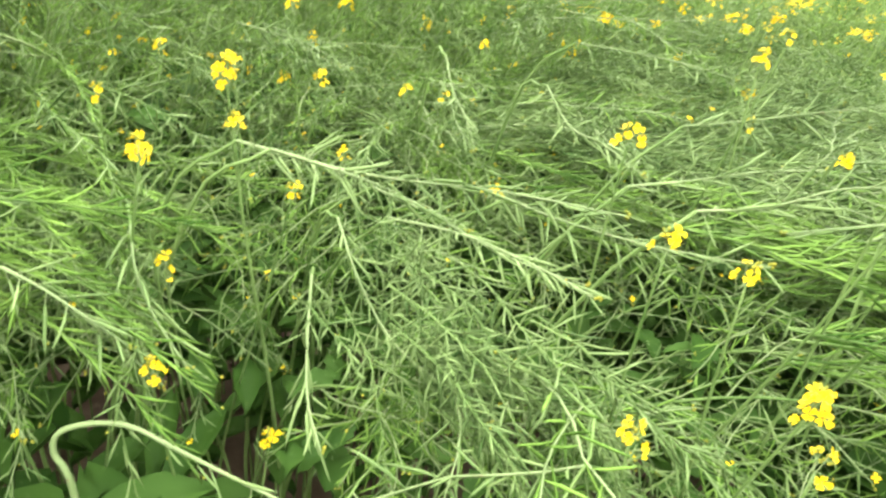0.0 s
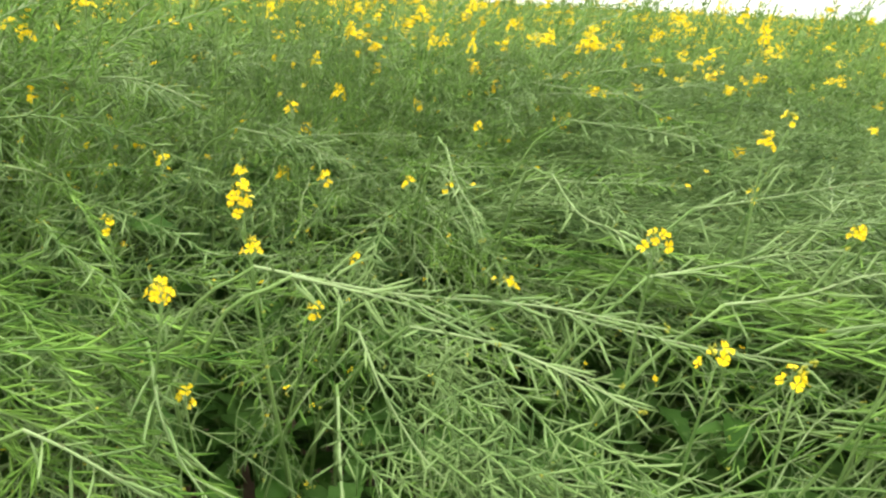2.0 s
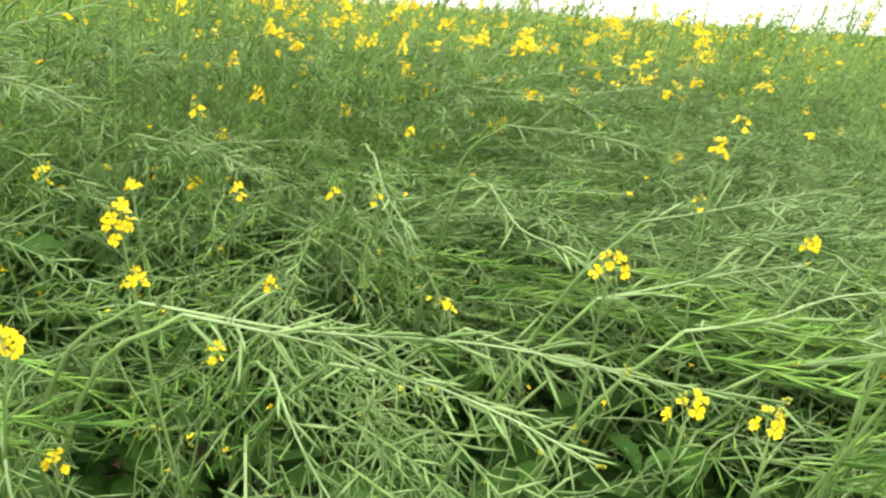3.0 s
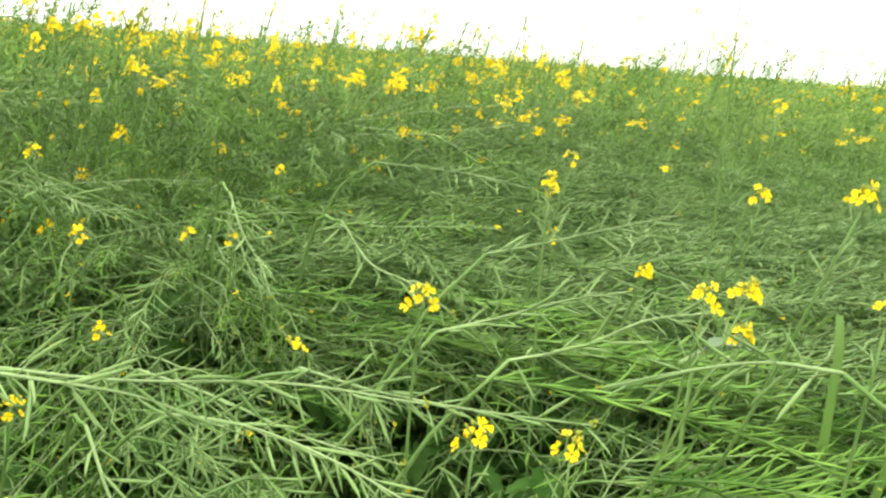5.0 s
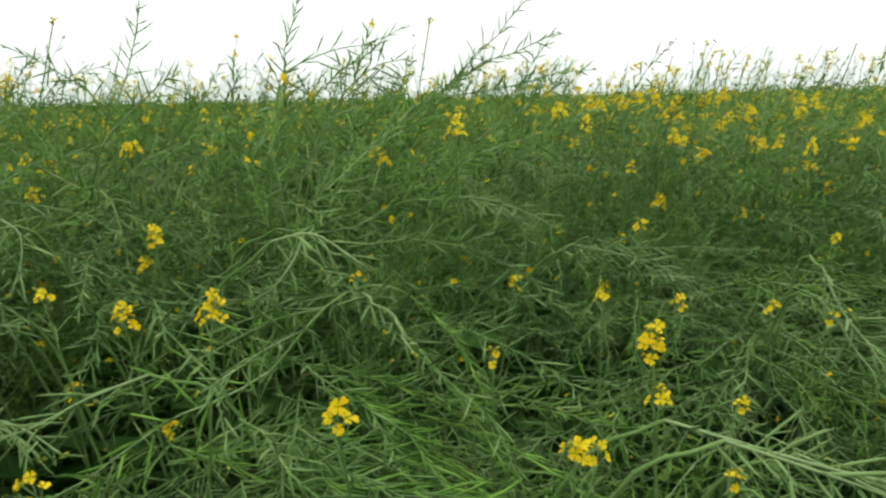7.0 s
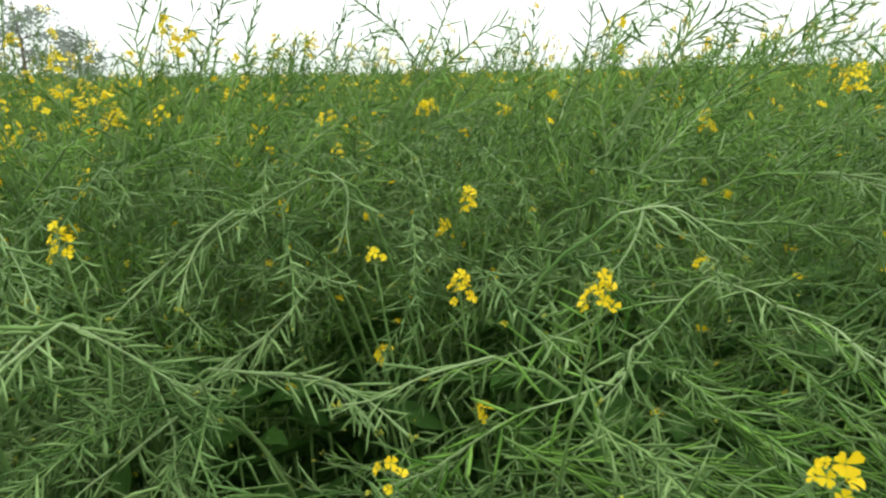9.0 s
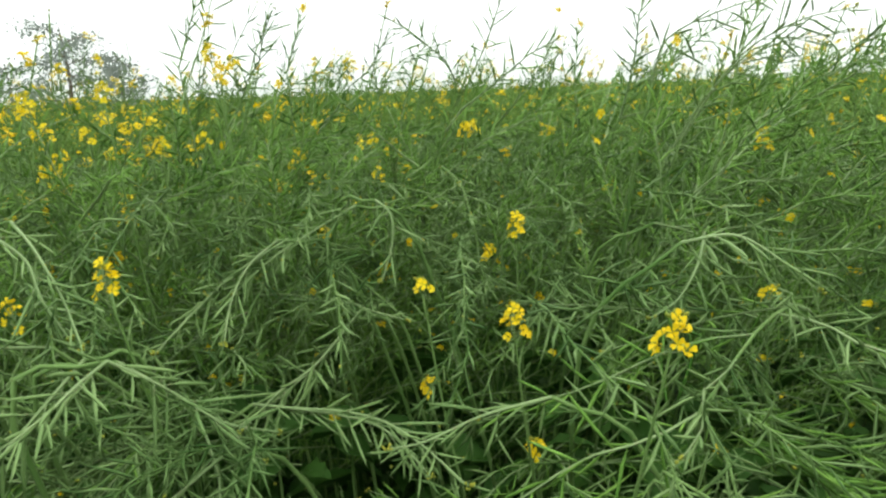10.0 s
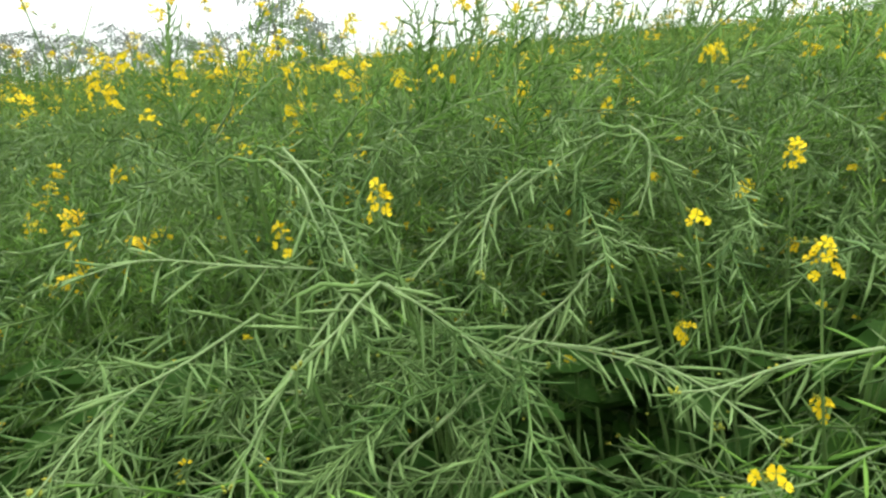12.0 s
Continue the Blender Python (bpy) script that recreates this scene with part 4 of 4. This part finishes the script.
hero_plant((-0.78, 0.6, 1.47), (-0.73, 0.57, 1.47), (-0.67, 0.54, 1.47), (-0.61, 0.5, 1.47))
hero_plant((-0.78, 0.6, 1.47), (-0.77, 0.65, 1.43), (-0.75, 0.7, 1.38), (-0.72, 0.74, 1.33))
hero_plant((-0.84, 0.76, 1.35), (-0.76, 0.83, 1.35), (-0.68, 0.87, 1.35), (-0.59, 0.88, 1.33))
hero_plant((-0.97, 0.98, 1.57), (-0.97, 0.91, 1.54), (-0.96, 0.84, 1.51), (-0.94, 0.77, 1.47))
hero_plant((-0.91, 0.94, 1.41), (-0.87, 0.86, 1.37), (-0.83, 0.79, 1.36), (-0.79, 0.73, 1.34))
hero_plant((-0.94, 1.0, 1.58), (-0.91, 1.01, 1.56), (-0.89, 1.0, 1.52), (-0.87, 0.97, 1.47))
hero_plant((-0.71, 1.36, 1.53), (-0.65, 1.38, 1.52), (-0.59, 1.39, 1.49), (-0.52, 1.41, 1.49))
hero_plant((-0.59, 1.32, 1.54), (-0.56, 1.27, 1.51), (-0.54, 1.21, 1.48), (-0.53, 1.15, 1.47))
hero_plant((-0.99, 0.53, 1.6), (-0.94, 0.55, 1.57), (-0.88, 0.57, 1.52), (-0.81, 0.58, 1.48))
hero_plant((-0.99, 0.86, 1.53), (-0.94, 0.8, 1.51), (-0.89, 0.76, 1.48), (-0.83, 0.73, 1.44))
hero_plant((-0.82, 1.47, 1.74), (-0.79, 1.47, 1.81), (-0.7, 1.51, 1.85), (-0.62, 1.54, 1.86))
hero_plant((-0.85, 1.59, 1.64), (-0.75, 1.59, 1.77), (-0.64, 1.57, 1.82), (-0.54, 1.55, 1.83))
hero_plant((-0.87, 1.57, 1.6), (-0.78, 1.58, 1.73), (-0.68, 1.58, 1.79), (-0.56, 1.58, 1.8))
hero_plant((-1.31, 0.81, 1.75), (-1.33, 0.85, 1.83), (-1.35, 0.88, 1.9), (-1.37, 0.91, 1.98))
hero_plant((-1.37, 0.94, 1.74), (-1.4, 0.97, 1.82), (-1.42, 1.0, 1.87), (-1.44, 1.03, 1.94))
hero_plant((-1.59, 1.34, 1.74), (-1.55, 1.37, 1.81), (-1.5, 1.41, 1.84), (-1.44, 1.46, 1.86))
hero_plant((0.04, 1.27, 1.4), (0.22, 1.28, 1.39), (0.4, 1.27, 1.41), (0.54, 1.22, 1.43))
hero_plant((0.21, 1.39, 1.29), (0.33, 1.35, 1.31), (0.44, 1.29, 1.32), (0.53, 1.22, 1.33))
hero_plant((0.11, 1.88, 1.4), (0.15, 1.84, 1.37), (0.18, 1.8, 1.34), (0.23, 1.76, 1.3))
hero_plant((-0.01, 1.13, 1.32), (0.02, 1.1, 1.28), (0.06, 1.08, 1.24), (0.12, 1.06, 1.2))
hero_plant((-0.07, 1.01, 1.3), (-0.02, 1.01, 1.29), (0.04, 1.01, 1.27), (0.1, 1.0, 1.26))
hero_plant((0.16, 1.26, 1.24), (0.2, 1.18, 1.2), (0.24, 1.11, 1.17), (0.29, 1.05, 1.16))
hero_plant((0.15, 1.35, 1.29), (0.22, 1.28, 1.24), (0.3, 1.22, 1.2), (0.4, 1.17, 1.19))
hero_plant((0.32, 1.29, 1.18), (0.43, 1.25, 1.19), (0.52, 1.2, 1.19), (0.6, 1.15, 1.22))
hero_plant((0.15, 1.47, 1.3), (0.26, 1.44, 1.29), (0.39, 1.4, 1.27), (0.51, 1.35, 1.28))
hero_plant((-0.68, 1.71, 1.54), (-0.56, 1.7, 1.55), (-0.44, 1.68, 1.55), (-0.33, 1.64, 1.52))
hero_plant((-0.33, 1.81, 1.46), (-0.23, 1.81, 1.45), (-0.15, 1.8, 1.44), (-0.05, 1.79, 1.41))
hero_plant((-0.61, 1.7, 1.55), (-0.48, 1.69, 1.56), (-0.37, 1.66, 1.55), (-0.27, 1.62, 1.53))
hero_plant((-0.54, 1.21, 1.55), (-0.5, 1.25, 1.56), (-0.46, 1.27, 1.54), (-0.42, 1.3, 1.5))
hero_plant((-0.8, 0.58, 1.47), (-0.75, 0.53, 1.44), (-0.69, 0.48, 1.41), (-0.62, 0.43, 1.37))
hero_plant((-0.8, 0.61, 1.46), (-0.77, 0.66, 1.42), (-0.73, 0.7, 1.39), (-0.69, 0.75, 1.38))
hero_plant((-0.85, 0.77, 1.34), (-0.72, 0.85, 1.36), (-0.62, 0.87, 1.37), (-0.5, 0.87, 1.37))
hero_plant((-0.83, 0.47, 1.44), (-0.76, 0.4, 1.43), (-0.69, 0.34, 1.43), (-0.61, 0.3, 1.41))
hero_plant((-0.98, 0.87, 1.53), (-0.97, 0.78, 1.49), (-0.94, 0.71, 1.45), (-0.91, 0.66, 1.42))
hero_plant((-0.91, 0.95, 1.42), (-0.88, 0.87, 1.37), (-0.85, 0.79, 1.34), (-0.82, 0.72, 1.33))
hero_plant((-0.75, 0.7, 1.34), (-0.72, 0.63, 1.32), (-0.69, 0.58, 1.31), (-0.64, 0.56, 1.3))
hero_plant((-0.79, 0.69, 1.35), (-0.74, 0.69, 1.32), (-0.7, 0.68, 1.3), (-0.65, 0.68, 1.27))
hero_plant((-0.93, 0.55, 1.45), (-0.91, 0.44, 1.48), (-0.87, 0.36, 1.51), (-0.82, 0.28, 1.51))
hero_plant((-0.52, 0.99, 1.42), (-0.56, 0.93, 1.4), (-0.58, 0.87, 1.38), (-0.59, 0.83, 1.38))
hero_plant((-0.96, 0.51, 1.59), (-0.93, 0.54, 1.56), (-0.89, 0.55, 1.52), (-0.85, 0.57, 1.48))
hero_plant((0.11, 1.24, 1.41), (0.18, 1.25, 1.4), (0.26, 1.27, 1.38), (0.36, 1.27, 1.35))
hero_plant((0.37, 1.44, 1.34), (0.47, 1.4, 1.34), (0.59, 1.36, 1.35), (0.7, 1.3, 1.38))
hero_plant((0.35, 1.76, 1.45), (0.41, 1.7, 1.4), (0.48, 1.65, 1.39), (0.55, 1.59, 1.37))
hero_plant((0.11, 1.9, 1.45), (0.15, 1.85, 1.39), (0.2, 1.8, 1.35), (0.24, 1.74, 1.31))
hero_plant((0.33, 2.22, 1.48), (0.47, 2.19, 1.48), (0.59, 2.14, 1.48), (0.69, 2.08, 1.47))
hero_plant((0.88, 1.23, 1.49), (0.83, 1.26, 1.48), (0.77, 1.29, 1.45), (0.7, 1.3, 1.42))
hero_plant((0.59, 1.67, 1.44), (0.67, 1.68, 1.46), (0.77, 1.69, 1.49), (0.87, 1.69, 1.52))
hero_plant((0.53, 1.52, 1.37), (0.61, 1.54, 1.39), (0.7, 1.55, 1.42), (0.78, 1.55, 1.44))
hero_plant((0.62, 1.41, 1.39), (0.7, 1.42, 1.41), (0.77, 1.42, 1.45), (0.84, 1.41, 1.47))
hero_plant((-0.38, 1.98, 1.44), (-0.31, 1.97, 1.43), (-0.23, 1.95, 1.4), (-0.15, 1.94, 1.38))

# ---- single shoots in flower ----
def make_one_flower(seed, size):
    r = random.Random(seed)
    g = Geo()
    one_flower(g, r, Vector((0, 0, 0)), size, 1, Vector((0, 0, 1)))
    for i, v in enumerate(g.m):
        g.m[i] = 0 if v == 2 else 1
    return g.mesh("flower", [BUD, PETAL])


FLOWER = [make_one_flower(500 + k, s) for k, s in enumerate((0.0066, 0.0074, 0.0058, 0.007))]


def flowering_shoot(place, count, seed):
    """A slender shoot that ends in a head of yellow flowers at the given place."""
    r = random.Random(seed)
    top = Vector(place)
    root = thing("flowering_shoot", "slender mustard shoot with a small head of yellow flowers" if count < 9 else "mustard shoot with a full head of bright yellow flowers", "mustard shoot", "mustard shoots in flower")
    t = r.uniform(0, 6.3)
    base = Vector((top.x + math.cos(t) * 0.12 - 0.08, top.y + abs(math.sin(t)) * 0.14 + 0.02, 0))
    root.location = base
    rel = top - base
    pts = [(0, 0, 0), (0.01, 0, rel.z * 0.5), (rel.x * 0.75, rel.y * 0.75, rel.z * 0.86), (rel.x, rel.y, rel.z - 0.012)]
    me, line = make_stem("stem", pts, 0.0034, 0.0012, 5)
    part("stem", me, root)
    up = Vector((r.uniform(-0.35, 0.35), r.uniform(-0.5, 0.1), 1)).normalized()
    for k in range(6):
        at, d = at_line(line, mixed(0.84, 0.97, k / 6))
        t = k * 2.4 + r.uniform(-.5, .5)
        part("young_pod", r.choice(PODS), root, Matrix.Translation(at) @ rot_to((math.cos(t), math.sin(t), 1.1), r.uniform(-3, 3)) @ Matrix.Scale(r.uniform(0.45, 0.7), 4))
    g = Geo()
    for k in range(8):
        o = Vector((r.uniform(-1, 1), r.uniform(-1, 1), r.uniform(0.2, 1))) * 0.007
        g.blob(rel + o + up * 0.006, 0.0019, 0.0034, 1, (o + up * 0.01).normalized())
    flowers = []
    for k in range(count):
        a = k * 2.4 + r.uniform(-.5, .5)
        low = (k + 0.5) / count
        rad = mixed(0.003, 0.0115, low ** 0.7) * r.uniform(0.7, 1.2)
        c = rel + Vector((math.cos(a) * rad, math.sin(a) * rad, 0.012 - (0.02 if count < 8 else 0.034) * low + r.uniform(-.006, .006)))
        g.tube([rel - up * (0.006 + 0.02 * low), c], [0.0006, 0.0006], 3, 0)
        face = (Vector((math.cos(a), math.sin(a), 0)) * (0.5 + low) + up * 0.8 + Vector((0.1, -0.5, 0))).normalized()
        flowers.append((c, face))
    head = part("flower_head", g.mesh("flower_head", [STALK, BUD]), root)
    for c, face in flowers:
        q = Vector((0, 0, 1)).rotation_difference(face).to_matrix().to_4x4()
        part("flower", r.choice(FLOWER), head, Matrix.Translation(c) @ q @ Matrix.Rotation(r.uniform(0, 3), 4, "Z") @ Matrix.Scale(r.uniform(0.85, 1.2), 4))
    return root


IN_HOLLOW = [(0.02, 1.28, 1.49), (0.03, 1.28, 1.42), (-0.33, 1.57, 1.43), (0.58, 1.17, 1.43), (0.67, 1.24, 1.39), (0.52, 1.32, 1.49), (0.31, 1.63, 1.28), (0.14, 1.83, 1.38), (0.04, 1.87, 1.37), (0.84, 1.71, 1.42), (-0.09, 1.74, 1.39), (0.11, 1.29, 1.34),
             (-0.18, 1.78, 1.52), (-0.19, 1.28, 1.42), (-0.01, 1.15, 1.4), (-0.02, 1.19, 1.24), (0.72, 1.94, 1.41), (0.07, 1.52, 1.32), (0.03, 1.11, 1.43), (0.09, 2.28, 1.43)]
ON_RIGHT = [(0.736, 1.128, 1.333), (0.59, 1.093, 1.264), (0.745, 1.093, 1.29), (0.083, 1.042, 1.196), (0.195, 1.102, 1.1), (0.98, 1.68, 1.56), (0.92, 1.33, 1.62), (0.82, 1.3, 1.53), (0.80, 1.34, 1.51), (0.87, 1.4, 1.45), (0.95, 1.3, 1.52), (0.67, 1.65, 1.56), (0.7, 1.67, 1.59), (1.06, 2.47, 1.48),
            (1.06, 1.86, 1.68)]
BEHIND = [(0.32, 2.55, 1.66), (-0.31, 2.36, 1.65), (-0.45, 2.43, 1.56), (-0.47, 2.67, 1.75), (-0.35, 2.51, 1.71), (-0.02, 2.61, 1.62), (-0.8, 1.76, 1.63), (-1.36, 1.21, 1.57), (-1.3, 1.43, 1.66), (0.56, 3.23, 1.54),
          (-0.68, 2.35, 1.78), (-0.42, 1.91, 1.73), (-0.58, 2.4, 1.69), (-0.02, 2.6, 1.74), (0.2, 2.56, 1.65), (0.31, 2.56, 1.64), (0.69, 2.94, 1.77), (0.72, 2.56, 1.74), (0.75, 2.37, 1.7), (0.1, 2.59, 1.69),
          (-0.16, 2.53, 1.71), (-0.09, 2.55, 1.63), (0.34, 2.56, 1.67), (-0.5, 2.5, 1.74), (0.2, 2.57, 1.76), (0.35, 2.65, 1.79), (-0.43, 1.54, 1.71), (-0.24, 2.54, 1.76), (-0.52, 2.53, 1.74), (-0.64, 2.47, 1.78),
          (-0.13, 2.55, 1.62)]
BY_THE_EDGE = [(-0.85, 1.2, 1.53), (-0.61, 1.01, 1.48), (-0.37, 0.99, 1.54), (-0.79, 0.61, 1.56), (-1.25, 0.85, 1.82), (-0.75, 0.97, 1.49), (-1.48, 1.27, 1.55), (-0.85, 1.03, 1.3), (-1.2, 0.64, 1.69),
               (-1.53, 0.59, 1.61), (-0.15, 0.96, 1.48), (-0.15, 1.54, 1.44), (-0.46, 0.82, 1.37), (-1.38, 0.85, 1.66), (-1.74, 1.32, 1.82), (-0.53, 1.38, 1.45), (-0.74, 1.67, 1.64),
               (-1.27, 0.28, 1.55), (-1.45, 0.32, 1.63), (-1.47, 0.48, 1.55), (-1.37, 0.57, 1.75), (-2.17, 0.54, 1.76), (-0.67, 1.09, 1.26)]
FURTHER_LEFT = [(-1.4, 0.25, 1.7), (-1.94, 0.5, 1.73), (-1.85, 0.45, 1.72), (-1.65, 0.37, 1.72), (-1.47, 0.59, 1.69), (-1.29, 0.76, 1.67), (-1.02, 0.51, 1.48), (-1.8, 0.44, 1.85), (-1.55, 0.28, 1.74),
                (-1.19, 0.67, 1.76), (-1.55, 0.63, 1.8), (-1.28, 0.19, 1.47), (-1.32, 1.42, 1.66), (-1.46, 1.25, 1.64), (-1.88, 0.45, 1.75), (-1.42, 0.27, 1.68)]
for seed, (places, full, few, many) in enumerate(((IN_HOLLOW, 1, 2, 4), (ON_RIGHT, 1, 2, 5), (BEHIND, 10, 6, 9), (BY_THE_EDGE, 5, 3, 6), (FURTHER_LEFT, 6, 6, 10))):
    for k, place in enumerate(places):
        flowering_shoot(place, rnd.randint(10, 14) if k < full else rnd.randint(few + 1, many + 2), 600 + 50 * seed + k)


# heads that stand close together, two or three shoots to a clump
CLUMPS = [(-0.345, 2.447, 1.727), (-0.42, 2.45, 1.755), (-0.49, 2.47, 1.74), (-0.56, 2.43, 1.735), (-0.06, 2.72, 1.724), (0.2, 2.65, 1.643), (0.325, 2.54, 1.659), (0.05, 2.91, 1.683), (-0.175, 2.76, 1.611), (-0.31, 2.375, 1.65),
          (0.656, 2.78, 1.611), (0.83, 2.85, 1.69), (-1.15, 0.84, 1.787), (-1.87, 1.38, 1.817), (-1.56, 0.56, 1.752), (-1.55, 0.59, 1.614), (-1.53, 0.5, 1.722)]
for k, place in enumerate(CLUMPS):
    r = random.Random(860 + k)
    for j in range(2):
        flowering_shoot([c + r.uniform(-0.022, 0.022) for c in place], r.randint(7, 10), 870 + 3 * k + j)


# ---- grass and broad leaves among the plants ----
def make_grass(x, y, count, height, seed):
    """A tussock of long, keeled blades that arch over."""
    r = random.Random(seed)
    root = thing("grass_tussock", "tussock of long light green grass blades among the mustard", "grass", "grass tussocks")
    root.location = (x, y, 0)
    for k in range(count):
        t = r.uniform(0, 6.3)
        h = height * r.uniform(0.75, 1.05)
        out = Vector((math.cos(t), math.sin(t), 0)) * r.uniform(0.06, 0.2)
        line = smooth_line([Vector((out.x * 0.1, out.y * 0.1, 0)), out * 0.25 + Vector((0, 0, h * 0.5)), out * 0.65 + Vector((0, 0, h * 0.88)), out * 1.35 + Vector((0, 0, h * r.uniform(0.86, 1.0)))], 4)
        side = Vector((-out.y, out.x, 0)).normalized()
        nor = out.normalized()
        g = Geo()
        n = len(line)
        for i, p in enumerate(line):
            w = 0.0075 * (math.sin(math.pi * min(0.98, 0.25 + 0.75 * i / (n - 1))) ** 0.7)
            g.v += [p + side * w, p + nor * w * 0.35, p - side * w]
        for i in range(n - 1):
            a, b = 3 * i, 3 * i + 3
            g.f += [(a, a + 1, b + 1, b), (a + 1, a + 2, b + 2, b + 1)]
            g.m += [0, 0]
        part("blade", g.mesh("blade", [BLADE]), root)


for k, (x, y, n, h) in enumerate(((1.0, 1.12, 9, 1.46), (1.16, 1.3, 8, 1.5), (0.93, 1.02, 5, 1.36), (1.05, 1.45, 5, 1.56), (-0.95, 0.22, 5, 1.2))):
    make_grass(x, y, n, h, 900 + k)


def broad_leaf_plant(x, y, z, seed, pale=False):
    """A low weed whose broad leaves show in the gaps."""
    r = random.Random(seed)
    root = thing("broad_leaf_weed", "broad-leaved weed with a pale grey-green leaf" if pale else "broad-leaved weed with dark green leaves in a gap", "weed", "weeds in the crop")
    root.location = (x, y, 0)
    me, line = make_stem("stem", [(0, 0, 0), (0.02, 0.01, z * 0.5), (0, 0, z)], 0.005, 0.002, 6)
    part("stem", me, root)
    for k in range(1 if pale else 5):
        p, d = at_line(line, 1 - 0.1 * k)
        t = k * 2.4 + r.uniform(-.4, .4)
        part("leaf", PALE if pale else r.choice(BROAD), root, Matrix.Translation(p) @ rot_to((math.cos(t), math.sin(t), 0.5), r.uniform(-.4, .4)) @ Matrix.Scale(r.uniform(0.9, 1.1) if pale else r.uniform(0.42, 0.65), 4))


BROAD = [make_leaf(940 + k, 0.12 + 0.02 * k, 0.036 + 0.005 * k, LEAF, True) for k in range(3)]
PALE = make_leaf(950, 0.075, 0.026, PALE_LEAF, False)
broad_leaf_plant(0.86, 1.5, 1.38, 960, True)
for k, (x, y, z) in enumerate(((-0.04, 1.08, 0.72), (-0.12, 1.2, 0.8), (0.5, 1.15, 0.9), (0.7, 1.1, 0.9), (0.3, 1.4, 0.85), (-0.7, 0.8, 1.0), (-0.55, 0.75, 0.98), (-0.85, 0.75, 1.03), (-0.5, 1.0, 1.0), (-0.95, 0.55, 1.05), (0.25, 1.62, 0.9))):
    broad_leaf_plant(x, y, z, 970 + k)


# ---- one tall bare stalk that stands out of the crop ----
def tall_stalk(x, y, top):
    root = thing("weed_stalk", "tall thin bare weed stalk standing out of the crop", "weed")
    root.location = (x, y, 0)
    me, line = make_stem("stem", [(0, 0, 0), (0.01, 0, 0.7), (0.0, 0.01, 1.4), (-0.05, 0.0, top)], 0.002, 0.0006, 6)
    part("stem", me, root)
    r = random.Random(5)
    g = Geo()
    pods_on(g, r, line, 10, 0.016, True, 0.0, 0.9, 0.99, 0.9)
    part("seed_head", g.mesh("seed_head", [STALK, STALK]), root)


tall_stalk(0.85, 1.46, 2.1)


# ---- one bare stalk that the wind has bent over the trodden edge ----
def bent_stalk(base, *places):
    root = thing("bent_mustard_stalk", "bare waxy grey-green mustard stalk bent over in an arch", "mustard plant")
    root.location = base
    foot = Vector(base)
    line = smooth_line([(0, 0, 0), (places[0][0] - base[0], places[0][1] - base[1], 0.6)] + [tuple(Vector(q) - foot) for q in places], 4)
    n = len(line)
    g = Geo()
    g.tube(line, [mixed(0.0048, 0.0016, i / (n - 1)) for i in range(n)], 6, 0)
    part("stem", g.mesh("stem", [STALK]), root)
    r = random.Random(15)
    for k in range(9):
        at, d = at_line(line, mixed(0.72, 0.99, k / 9))
        out = Vector((d.x * 0.8 + r.uniform(-0.5, 0.5), d.y + r.uniform(-0.9, 0.5), r.uniform(-0.8, 0.3)))
        part("pod", r.choice(PODS), root, Matrix.Translation(at) @ rot_to(out, r.uniform(-3, 3)) @ Matrix.Scale(r.uniform(0.6, 1.0), 4))


bent_stalk((0.05, 1.0, 0), (0.036, 0.966, 1.04), (0.016, 0.964, 1.12), (0.03, 0.974, 1.15), (0.086, 0.995, 1.16), (0.156, 0.996, 1.15), (0.219, 1.004, 1.13), (0.29, 1.02, 1.1))
